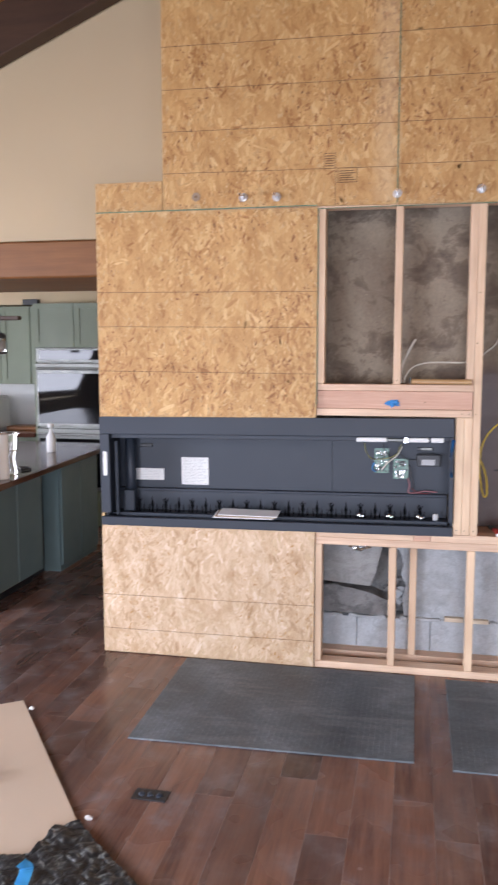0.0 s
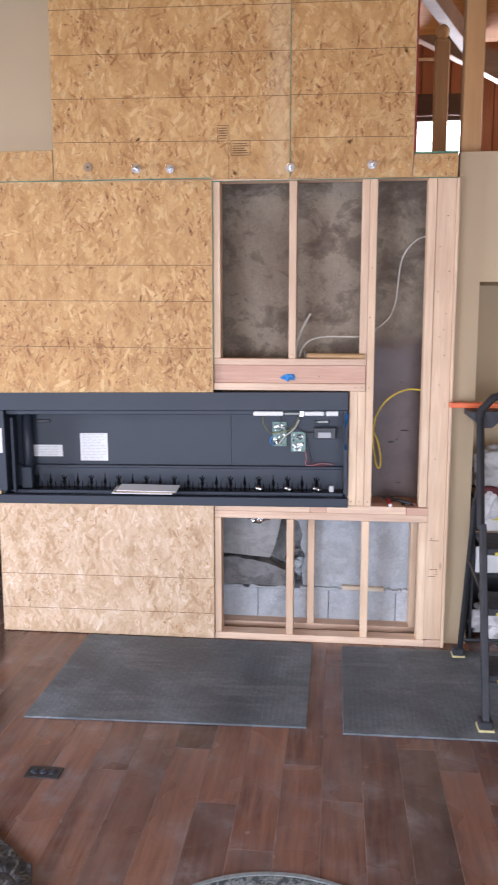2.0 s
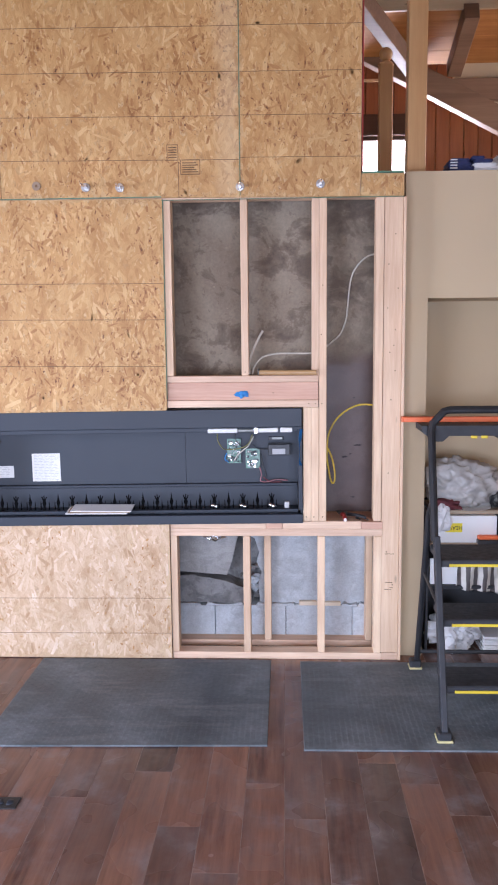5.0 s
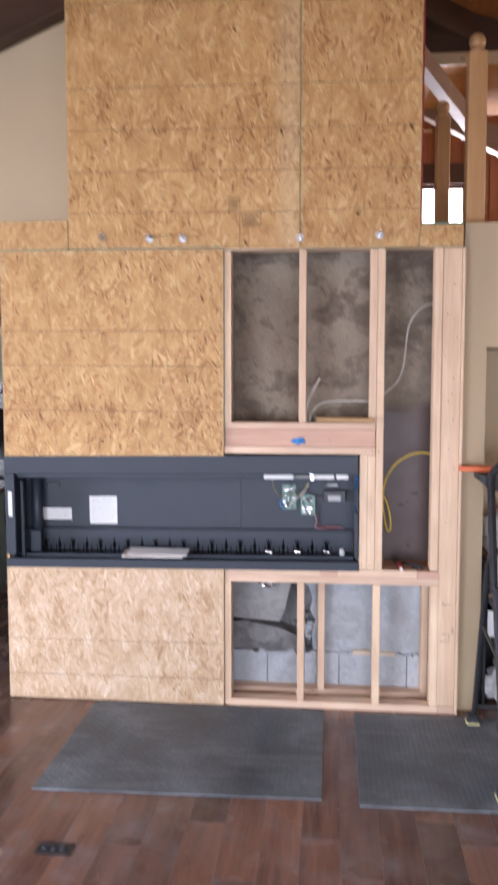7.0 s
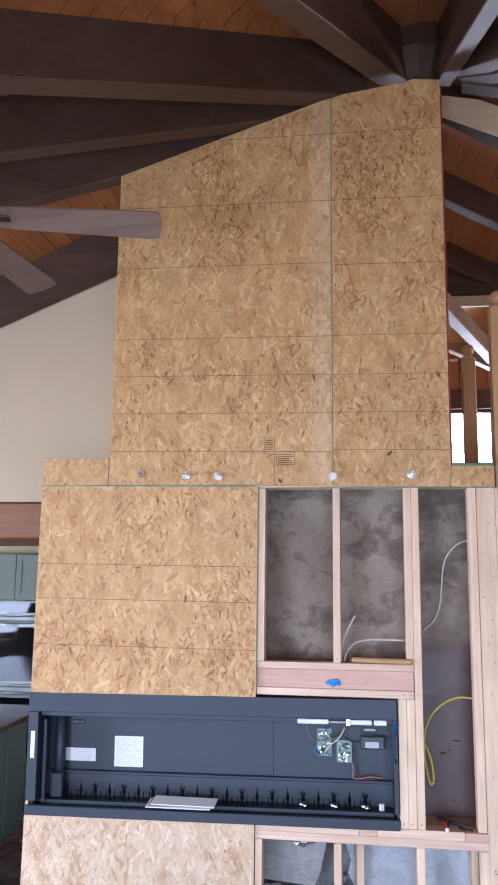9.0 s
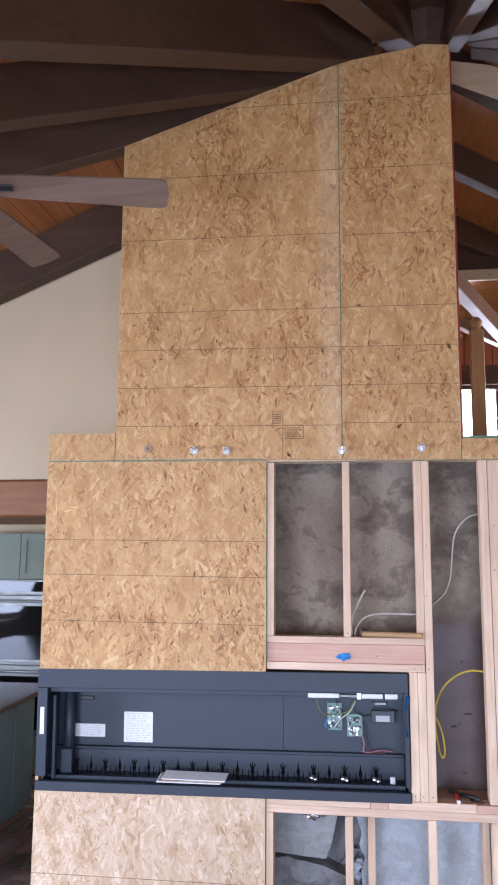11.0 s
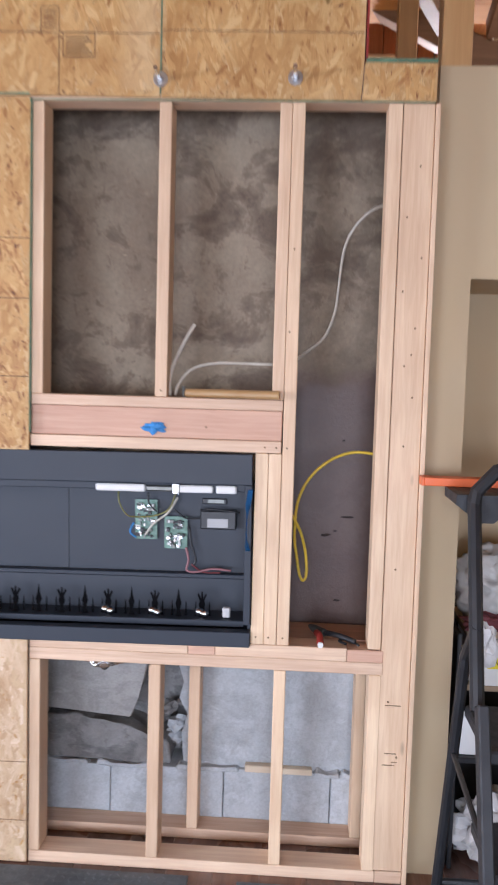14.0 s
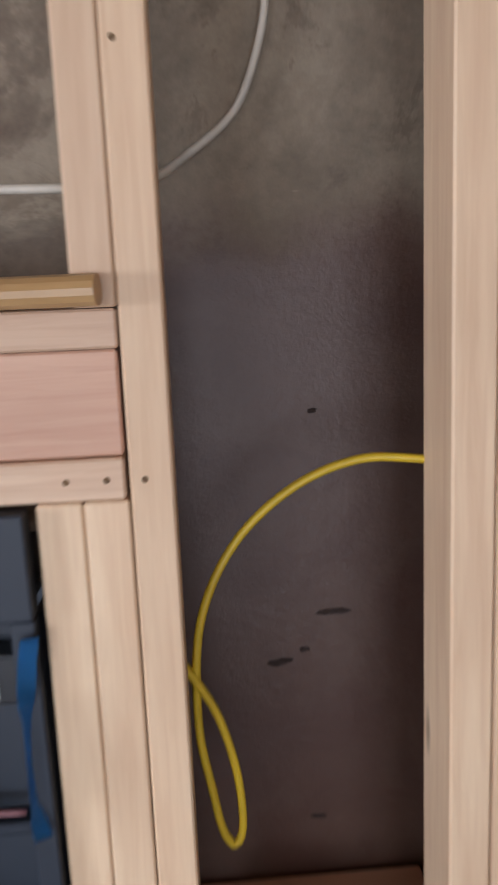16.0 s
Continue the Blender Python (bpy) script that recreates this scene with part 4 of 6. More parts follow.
part("edge_line", box(-0.40, 0.82, -0.0133, -0.0105, 2.4305, 2.4335), GREEN_EDGE, seams)
part("edge_line", box(-0.0018, 0.0018, -0.0133, -0.0105, 2.45, 4.66), GREEN_EDGE, seams)
part("edge_line", box(0.612, 0.822, -0.012, 0.05, 2.547, 2.556), GREEN_EDGE, seams)
part("edge_line", box(-0.3965, -0.3935, -0.012, -0.002, 1.42, 2.43), GREEN_EDGE, seams)
structure("red_edge", box(0.610, 0.6165, -0.008, 0.06, 2.56, 4.70), RED, "red painted board edge down the tower side", "edge trim")
structure("osb_return", box(-1.605, -1.590, 0.0, 0.42, 0.0, 2.60), OSB, "strand board side of the chimney breast", "wall board")
structure("tower_return", box(-1.222, -1.21, 0.0, 0.8, 2.60, 4.25), OSB, "strand board side of the tower", "wall board")

# printed grade stamp
stamp = base("grade_stamp", (-0.3, -0.013, 2.54), "faded grey grade stamp printed on the strand board", "stamp")
sb = bmesh.new()
for a, b, c, d in ((-0.368, -0.310, 2.700, 2.703), (-0.368, -0.310, 2.625, 2.628), (-0.368, -0.365, 2.628, 2.70), (-0.313, -0.310, 2.628, 2.70), (-0.312, -0.309, 2.445, 2.62), (-0.30, -0.20, 2.625, 2.629), (-0.30, -0.20, 2.555, 2.559), (-0.30, -0.297, 2.559, 2.625), (-0.203, -0.20, 2.559, 2.625)):
    box(a, b, -0.0134, -0.0122, c, d, bm=sb)
for k in range(5):
    box(-0.36, -0.318, -0.0134, -0.0122, 2.638 + k * 0.012, 2.643 + k * 0.012, bm=sb)
    box(-0.29, -0.21 - 0.01 * (k % 3), -0.0134, -0.0122, 2.566 + k * 0.011, 2.571 + k * 0.011, bm=sb)
part("print", sb, INK, stamp)


def bolt(x, z, big=True):
    b = base("anchor_bolt", (x, -0.013, z), "dull zinc anchor bolt with a round washer" if big else "pale round washer around a dark bolt hole", "bolt", group="anchor bolts")
    w = bmesh.new()
    prism([(x + 0.0225 * math.cos(k * 0.3142), z + 0.0225 * math.sin(k * 0.3142)) for k in range(20)], -0.017, -0.0125, bm=w, bevel=0.001)
    part("washer", w, BOLT if big else TAN, b)
    part("nut", prism([(x + (0.012 if big else 0.007) * math.cos(k * 1.047), z + (0.012 if big else 0.007) * math.sin(k * 1.047)) for k in range(6)], -0.029 if big else -0.0185, -0.017, bevel=0.001), BOLT if big else INK, b)
    if big:
        part("rod", tube([(x, -0.029, z), (x, -0.105, z + 0.001)], 0.0066, sides=10), ZINC, b)
    return b


for x, z, big in ((-1.039, 2.513, False), (-0.786, 2.501, True), (-0.611, 2.497, True), (0.0, 2.492, True), (0.404, 2.499, True)):
    bolt(x, z, big)


# ---- open linear fireplace ----
fp = base("linear_fireplace", (-0.64, 0.1, 0.748), "open black steel linear fireplace with no glass, set in the wall", "fireplace")
FX0, FX1 = -1.603, 0.312
TILT = Matrix.Translation((-0.645, 0, 1.06)) @ Matrix.Rotation(radians(-0.62), 4, "Y") @ Matrix.Translation((0.645, 0, -1.06))


def fpart(name, bm, mat=BLACK_STEEL, label="", parent=None, smooth=False):
    bmesh.ops.transform(bm, matrix=TILT, verts=bm.verts)
    return part(name, bm, mat, parent or fp, label, smooth)


fpart("top_flange", box(FX0, FX1, -0.016, 0.012, 1.264, 1.360, 0.002))
fpart("bottom_flange", box(FX0, FX1, -0.020, 0.016, 0.750, 0.798, 0.002))
fpart("side_flange", box(FX0, FX0 + 0.055, -0.016, 0.012, 0.819, 1.263, 0.002))
fpart("side_flange", box(FX1 - 0.022, FX1, -0.012, 0.030, 0.819, 1.263, 0.002))
fpart("top_panel", box(FX0 + 0.02, FX1 - 0.01, 0.013, 0.24, 1.262, 1.272))
fpart("back_panel", box(FX0 + 0.03, -0.333, 0.222, 0.236, 0.93, 1.249), DARK_STEEL)
fpart("back_panel", box(-0.331, FX1 - 0.012, 0.221, 0.236, 0.93, 1.249), DARK_STEEL)
fpart("top_rail", box(FX0 + 0.056, FX1 - 0.023, 0.018, 0.036, 1.238, 1.261, 0.002))
fpart("ledge", box(FX0 + 0.03, FX1 - 0.024, 0.186, 0.221, 0.916, 0.930, 0.002))
fpart("lower_back", box(FX0 + 0.03, FX1 - 0.024, 0.188, 0.20, 0.80, 0.915), DARK_STEEL)
fpart("burner_shelf", box(FX0 + 0.03, FX1 - 0.024, 0.075, 0.187, 0.795, 0.806, 0.002), DARK_STEEL)
fpart("glass_rail", box(FX0 + 0.056, FX1 - 0.024, 0.058, 0.074, 0.790, 0.811, 0.002))
fpart("trough", box(FX0 + 0.056, FX1 - 0.024, 0.0165, 0.074, 0.752, 0.762), DARK_STEEL)
fpart("base_pan", box(FX0 + 0.01, FX1 - 0.01, 0.075, 0.24, 0.752, 0.762), DARK_STEEL)
fpart("side_panel", box(FX0 + 0.02, FX0 + 0.03, 0.013, 0.236, 0.763, 1.249))
fpart("side_panel", box(FX1 - 0.011, FX1 - 0.001, 0.031, 0.236, 0.763, 1.249))
fpart("corner_post", box(FX0 + 0.064, FX0 + 0.082, 0.04, 0.06, 0.80, 1.216, 0.002))
fpart("flue_tube", tube([(FX0 + 0.112, 0.17, 0.807), (FX0 + 0.112, 0.17, 1.260)], 0.030, sides=20), DARK_STEEL, smooth=True)
fpart("foot_box", box(FX0 + 0.085, FX0 + 0.150, 0.11, 0.138, 0.807, 0.93, 0.004))
fpart("slot", box(-1.449, -1.373, 0.214, 0.2215, 1.166, 1.188, 0.003), BLACK_PAINT)
fpart("slot", box(0.13, 0.215, 0.212, 0.2205, 1.166, 1.186, 0.003), BLACK_PAINT)
fpart("slot_plate", box(0.150, 0.205, 0.2105, 0.2118, 1.170, 1.182), STEEL)
# side label
fpart("side_label", box(FX0 + 0.018, FX0 + 0.040, -0.0175, -0.0160, 1.03, 1.165), PAPER, "white paper label")


def sheet(name, x0, x1, z0, z1, y, rows, label):
    ob = fpart(name, box(x0, x1, y - 0.0015, y, z0, z1), PAPER, label)
    bm = bmesh.new()
    rng_ = random.Random(int(x0 * 1000))
    for k in range(rows):
        z = z1 - (k + 1) * (z1 - z0) / (rows + 1)
        xa = x0 + 0.012
        while xa < x1 - 0.03:
            w = rng_.uniform(0.01, 0.035)
            box(xa, min(x1 - 0.01, xa + w), y - 0.0021, y - 0.0015, z - 0.0011, z + 0.0011, bm=bm)
            xa += w + 0.008
    bmesh.ops.transform(bm, matrix=TILT, verts=bm.verts)
    part("print_bars", bm, PRINT, ob)


sheet("rating_label", -1.486, -1.308, 0.973, 1.040, 0.2215, 6, "white rating label")
sheet("instruction_sheet", -1.202, -1.042, 0.950, 1.108, 0.2215, 17, "white instruction sheet")
# reflector tubes of the lamps
for x0, x1, w, m_ in ((-0.184, -0.026, 0.0115, PAPER), (-0.024, 0.076, 0.009, STEEL), (0.080, 0.188, 0.0115, PAPER), (0.198, 0.262, 0.0125, PAPER)):
    fpart("lamp_cover", box(x0, x1, 0.0, 0.0175, 1.2455 - w, 1.2455 + w, 0.004), m_, "white reflective foil sleeve" if m_ is PAPER else "")
fpart("lamp_bracket", box(0.060, 0.082, -0.003, 0.0178, 1.229, 1.262, 0.002), ZINC)
# circuit boards
for x0, x1, z0, z1, seed in ((-0.098, -0.022, 1.042, 1.178, 1), (0.003, 0.082, 1.012, 1.122, 2)):
    pcb = fpart("circuit_board", box(x0, x1, 0.204, 0.2065, z0, z1), PCB, "green circuit board with white connectors")
    r_ = random.Random(seed)
    for k in range(44):
        cx, cz = r_.uniform(x0 + 0.008, x1 - 0.012), r_.uniform(z0 + 0.008, z1 - 0.012)
        s, t_ = r_.uniform(0.002, 0.009), r_.uniform(0.002, 0.007)
        bm = box(cx - s, cx + s, 0.204 - r_.uniform(0.006, 0.014), 0.204, cz - t_, cz + t_, 0.001)
        bmesh.ops.transform(bm, matrix=TILT, verts=bm.verts)
        part("component", bm, r_.choice((PAPER, BLACK_PAINT, BLACK_PAINT, ZINC, STEEL)), pcb)
fpart("control_box", box(0.128, 0.250, 0.180, 0.2205, 1.085, 1.148, 0.004), BLACK_PAINT, "black control box with a pale label")
fpart("control_label", box(0.152, 0.222, 0.1785, 0.1798, 1.092, 1.122), PRINT)


def wire(pts, r, mat, label):
    fpart("wire", tube(smooth_path(pts), r, sides=6), mat, label, smooth=True)


wire([(-0.15, 0.18, 1.21), (-0.145, 0.17, 1.17), (-0.12, 0.17, 1.13), (-0.09, 0.19, 1.12), (-0.03, 0.19, 1.125), (0.02, 0.18, 1.15), (0.045, 0.18, 1.205)], 0.0026, OLIVE, "olive green wire")
wire([(-0.06, 0.19, 1.06), (-0.03, 0.175, 1.10), (0.02, 0.18, 1.14), (0.05, 0.19, 1.19)], 0.0035, WHITE_CABLE, "grey ribbon wire")
wire([(-0.05, 0.18, 1.205), (-0.045, 0.175, 1.17), (-0.02, 0.18, 1.14)], 0.003, BLACK_PAINT, "black wire")
wire([(0.04, 0.18, 1.15), (0.08, 0.185, 1.12), (0.13, 0.19, 1.12)], 0.003, BLACK_PAINT, "black wire")
wire([(0.09, 0.19, 1.09), (0.10, 0.18, 1.03), (0.115, 0.18, 0.98), (0.10, 0.18, 0.955)], 0.0035, BLACK_PAINT, "black wire")
wire([(0.08, 0.19, 1.02), (0.09, 0.18, 0.98), (0.085, 0.175, 0.945), (0.12, 0.175, 0.94), (0.17, 0.18, 0.95), (0.235, 0.185, 0.945)], 0.004, PINK_CABLE, "pink wire bundle")
wire([(0.10, 0.18, 0.965), (0.14, 0.176, 0.94), (0.20, 0.18, 0.938)], 0.0035, MAROON, "dark red wire")
wire([(0.13, 0.178, 1.15), (0.18, 0.17, 1.155), (0.262, 0.175, 1.145)], 0.0035, BLACK_PAINT, "black wire")
wire([(-0.10, 0.19, 1.10), (-0.11, 0.18, 1.07), (-0.09, 0.185, 1.05)], 0.0035, BLUE_TAPE, "blue wire")


def spike(x, fork, shiny):
    """A sheet-steel clip cut to a spear or a fork."""
    if fork:
        q = [(-0.012, 0.806), (0.012, 0.806), (0.006, 0.828), (0.012, 0.848), (0.008, 0.862), (0.017, 0.884), (0.012, 0.888), (0.004, 0.870), (0.002, 0.894), (-0.003, 0.894), (-0.004, 0.870), (-0.012, 0.889), (-0.017, 0.884), (-0.008, 0.862), (-0.012, 0.848), (-0.006, 0.828)]
    else:
        q = [(-0.011, 0.806), (0.011, 0.806), (0.005, 0.828), (0.011, 0.852), (0.005, 0.872), (0.0, 0.905), (-0.005, 0.872), (-0.011, 0.852), (-0.005, 0.828)]
    s = fpart("burner_clip", prism([(x + 0.92 * u, 0.806 + 0.95 * (w - 0.806)) for u, w in q], 0.108, 0.111), CLIP)
    if shiny:
        # shiny bits made oversized to stand for their window glints
        for dx, dz in ((-0.007, 0.0), (0.010, -0.006)):
            bm = bmesh.new()
            bmesh.ops.create_icosphere(bm, subdivisions=2, radius=0.0155, matrix=Matrix.Translation((x + dx, 0.100, 0.826 + dz)))
            bmesh.ops.transform(bm, matrix=TILT, verts=bm.verts)
            part("clip_pad", bm, ZINC, s, "bright metal pad enlarged for its window glint", True)


for k in range(21):
    x = -1.424 + k * 0.0785
    spike(x, k % 2 == 0, k in (16, 18, 20))
    for dx in (-0.022, 0.024):
        fpart("short_clip", prism([(x + dx - 0.004, 0.806), (x + dx + 0.004, 0.806), (x + dx + 0.0015, 0.848), (x + dx, 0.856), (x + dx - 0.0015, 0.848)], 0.118, 0.120), CLIP)
fpart("switch", box(0.215, 0.240, 0.095, 0.115, 0.808, 0.842, 0.003), WRAP, "white plug")

man = base("paper_stack", (-0.8, 0.04, 0.80), "loose white paper leaflets lying on the fireplace rail", "papers")
for k, (a, dz) in enumerate(((0, 0.0), (2.5, 0.006), (-1.5, 0.012))):
    bm = box(-0.165, 0.165, -0.055, 0.055, 0, 0.0045)
    bmesh.ops.transform(bm, matrix=pose(-0.79 + 0.012 * k, 0.030 + 0.004 * k, 0.816 + dz, 7, 0, a + 1), verts=bm.verts)
    part("leaflet", bm, PAPER if k != 1 else TAN, man)


thing("masking_tape", lump((-0.004, 0.001, 1.444), (0.032, 0.008, 0.015), 2.7, 0.9), BLUE_TAPE, "torn crumpled blue masking tape on the header beam", "tape")
def ribbon(pts, widths, turns, mat, label):
    """A strip of tape through the points, each cross-line turned about the vertical by its own angle."""
    bm = bmesh.new()
    a, b = [], []
    for p, w, d in zip(pts, widths, turns):
        off = Vector((math.cos(radians(d)), math.sin(radians(d)), 0)) * w / 2
        a.append(bm.verts.new(Vector(p) - off))
        b.append(bm.verts.new(Vector(p) + off))
    for k in range(len(pts) - 1):
        bm.faces.new((a[k], b[k], b[k + 1], a[k + 1]))
    bmesh.ops.solidify(bm, geom=bm.faces[:], thickness=0.0008)
    return thing("masking_tape", bm, mat, label, "tape", smooth=True)


TAPE = smooth_path([(0.306, -0.022, 1.262), (0.302, -0.024, 1.235), (0.298, -0.022, 1.20), (0.296, -0.024, 1.15), (0.297, -0.024, 1.10), (0.303, -0.026, 1.07)], 4)
ribbon(TAPE, [0.016] * 9 + [0.013] * 8 + [0.016] * 4, [10] * 7 + [25, 45, 62, 72, 78, 80, 80, 78, 75, 70, 55, 40, 30, 25], BLUE_TAPE, "hanging twisted blue masking tape beside the fireplace")


def cable(name, pts, r, mat, label):
    return thing(name, tube(smooth_path(pts, 10), r, sides=8), mat, label, "cable", smooth=True)


cable("white_cable", [(0.036, 0.05, 1.545), (0.034, 0.06, 1.60), (0.05, 0.075, 1.66), (0.085, 0.085, 1.735), (0.106, 0.09, 1.772)], 0.0062, WHITE_CABLE, "white electrical cable end standing on the header")
cable("white_cable", [(0.05, 0.07, 1.545), (0.062, 0.08, 1.585), (0.10, 0.10, 1.630), (0.17, 0.11, 1.650), (0.27, 0.115, 1.652), (0.36, 0.12, 1.652), (0.42, 0.20, 1.665), (0.47, 0.255, 1.702), (0.525, 0.27, 1.752), (0.556, 0.27, 1.83), (0.566, 0.27, 1.91), (0.580, 0.262, 2.04), (0.61, 0.24, 2.11), (0.66, 0.19, 2.157), (0.72, 0.12, 2.168)], 0.0047, WHITE_CABLE, "white electrical cable looping behind the studs")
cable("yellow_cable", [(0.73, 0.075, 1.374), (0.69, 0.088, 1.376), (0.622, 0.10, 1.377), (0.553, 0.105, 1.349), (0.491, 0.105, 1.292), (0.453, 0.10, 1.210), (0.446, 0.10, 1.10), (0.457, 0.10, 1.02), (0.466, 0.10, 0.972), (0.478, 0.10, 0.953), (0.488, 0.10, 0.975), (0.484, 0.10, 1.04), (0.466, 0.098, 1.11), (0.440, 0.095, 1.16), (0.42, 0.093, 1.19)], 0.0047, YELLOW_CABLE, "yellow electrical cable hanging in a loop")
thing("dowel", tube([(0.09, 0.035, 1.5545), (0.386, -0.0145, 1.5555)], 0.0135, sides=14), DOWEL, "short varnished wooden dowel lying on the header", "dowel", smooth=False)
thing("screw", tube([(0.083, 0.03, 1.5405), (0.083, 0.03, 1.575)], [0.003, 0.0065], sides=8), STEEL, "steel screw standing on the header", "screw")

ply = base("pliers", (0.55, 0.06, 0.766), "pliers with red and black grips lying on the sill", "pliers")
part("handle", tube(smooth_path([(0.538, 0.0, 0.776), (0.536, 0.045, 0.79), (0.528, 0.09, 0.785)]), [0.011] * 13, sides=8), RED, ply, "red grip", True)
part("handle", tube(smooth_path([(0.65, 0.035, 0.778), (0.60, 0.06, 0.787), (0.555, 0.095, 0.785)]), [0.009] * 13, sides=8), BLACK_PAINT, ply, "black grip", True)
part("jaw", tube([(0.552, 0.09, 0.785), (0.52, 0.13, 0.786), (0.505, 0.16, 0.786)], [0.014, 0.013, 0.005], sides=8), STEEL, ply)
part("tip", tube([(0.538, -0.012, 0.7765), (0.538, 0.0, 0.7765)], 0.009, sides=10), PAPER, ply, "white tip")
part("cord", tube(smooth_path([(0.66, 0.02, 0.771), (0.63, 0.08, 0.771), (0.60, 0.06, 0.771), (0.62, 0.03, 0.771)]), 0.004, sides=6), BLACK_PAINT, ply, "", True)
foil = thing("foil_scrap", lump((-0.165, 0.05, 0.672), (0.045, 0.03, 0.022), 5.0, 0.8), ZINC, "crumpled foil scrap hanging under the sill", "foil", smooth=False)


# ---- floor things ----
def tread_mat(x0, x1, y0, y1, label, skew):
    b = base("rubber_mat", ((x0 + x1) / 2, (y0 + y1) / 2, 0), label, "floor mat", group="rubber mats")
    part("sheet", prism([(x0, y0), (x1, y0 + skew), (x1, y1), (x0, y1)], 0.0, 0.009, "z", bevel=0.002), RUBBER, b)
    verts, faces = [], []
    i = 0
    y = y0 + 0.02
    while y < y1 - 0.015:
        x = x0 + 0.02
        j = 0
        while x < x1 - 0.015:
            a = radians(45 if (i + j) % 2 else -45)
            ca, sa = math.cos(a), math.sin(a)
            s = len(verts)
            for u, v, z in ((-0.0125, 0, 0.0088), (0, -0.0042, 0.0088), (0.0125, 0, 0.0088), (0, 0.0042, 0.0088), (0, 0, 0.0106)):
                verts.append((x + u * ca - v * sa, y + u * sa + v * ca + skew * (x - x0) / (x1 - x0) * (y1 - y) / (y1 - y0), z))
            faces += [(s, s + 1, s + 4), (s + 1, s + 2, s + 4), (s + 2, s + 3, s + 4), (s + 3, s, s + 4)]
            x += 0.0245
            j += 1
        y += 0.0245
        i += 1
    me = bpy.data.meshes.new("treads")
    me.from_pydata(verts, [], faces)
    me.materials.append(RUBBER)
    ob = new("treads", me)
    ob.parent = b
    ob.matrix_parent_inverse = Matrix.Translation(-Vector(b["at"]))
    ob["kind"] = "stuff"


tread_mat(-1.105, 0.141, -0.985, -0.035, "black diamond-tread rubber mat before the fireplace", 0.035)
tread_mat(0.298, 1.75, -0.985, -0.05, "black diamond-tread rubber mat under the step ladder", 0.02)

vent = base("floor_vent", (-0.855, -1.40, 0), "dark metal floor outlet cover in the planks", "floor vent")
part("frame", box(-0.925, -0.788, -1.44, -1.364, 0.0, 0.006, 0.002), BLACK_PAINT, vent)
for k in range(3):
    part("flap", lump((-0.893 + k * 0.036, -1.402, 0.006), (0.014, 0.018, 0.006), k, 0.6, 2, 0.004), DARK_STEEL, vent, "", True)

rug = base("round_rug", (0.1, -2.36, 0), "round grey-blue patterned woven rug", "rug")
part("pile", lathe([(0.455, 0.0), (0.46, 0.004), (0.46, 0.008), (0.452, 0.010)], (0.1, -2.36, 0), 64), RUG, rug)
part("border", lathe([(0.478, 0.0), (0.482, 0.006), (0.476, 0.0115), (0.461, 0.0115), (0.4605, 0.0)], (0.1, -2.36, 0), 64), painted("rug_border", (0.20, 0.22, 0.215), 0.95, 0.2, 40), rug)

card = base("cardboard_sheet", (-1.7, -1.7, 0), "large flat tan cardboard sheets lying on the floor", "cardboard")
part("sheet", prism([(-1.734, -0.735), (-0.82, -1.95), (-1.06, -2.32), (-1.62, -1.56), (-2.06, -0.96)], 0.001, 0.012, "z", bevel=0.002), CARDBOARD, card)
part("sheet", prism([(-2.063, -0.962), (-1.6235, -1.5645), (-1.0635, -2.3245), (-1.6, -2.9), (-2.9, -1.5)], 0.001, 0.010, "z", bevel=0.002), CARDBOARD, card)
bagm = bmesh.new()
bmesh.ops.create_grid(bagm, x_segments=170, y_segments=170, size=0.5)
out = [(-1.235, -1.885), (-1.13, -1.86), (-1.115, -1.70), (-1.04, -1.655), (-0.93, -1.76), (-0.69, -1.965), (-0.60, -2.2), (-0.9, -2.5), (-1.03, -2.3), (-1.08, -2.165)]


def inside(px, py, poly):
    c = False
    for (ax, ay), (bx, by) in zip(poly, poly[1:] + poly[:1]):
        if (ay > py) != (by > py) and px < (bx - ax) * (py - ay) / (by - ay) + ax:
            c = not c
    return c


for v in bagm.verts:
    v.co = Vector((-0.93 + v.co.x * 0.72, -2.08 + v.co.y * 0.9, 0))
    v.co.z = 0.019 + 0.022 * abs(noise.noise(v.co * 9)) + 0.012 * abs(noise.noise(v.co * 24))
bmesh.ops.delete(bagm, geom=[f for f in bagm.faces if not inside(*f.calc_center_median().xy, out)], context="FACES")
bmesh.ops.solidify(bagm, geom=bagm.faces[:], thickness=0.004)
thing("plastic_sheet", bagm, BAG_BLACK, "crumpled black plastic sheet lying over the cardboard", "plastic sheet")


def floor_tape(pts, label):
    bm = bmesh.new()
    p = [Vector(q) for q in smooth_path(pts)]
    a, b = [], []
    for k, q in enumerate(p):
        d = (p[min(k + 1, len(p) - 1)] - p[max(k - 1, 0)])
        s = Vector((d.y, -d.x, 0)).normalized() * 0.022
        a.append(bm.verts.new(q - s))
        b.append(bm.verts.new(q + s))
    for k in range(len(p) - 1):
        bm.faces.new((a[k], b[k], b[k + 1], a[k + 1]))
    bmesh.ops.solidify(bm, geom=bm.faces[:], thickness=0.0015)
    return thing("blue_tape", bm, BLUE_BRIGHT, label, "tape")


floor_tape([(-1.60, -1.80, 0.016), (-1.565, -1.66, 0.017), (-1.545, -1.52, 0.018), (-1.54, -1.45, 0.04), (-1.575, -1.42, 0.065), (-1.61, -1.42, 0.05)], "curled bright blue tape strip on the cardboard")
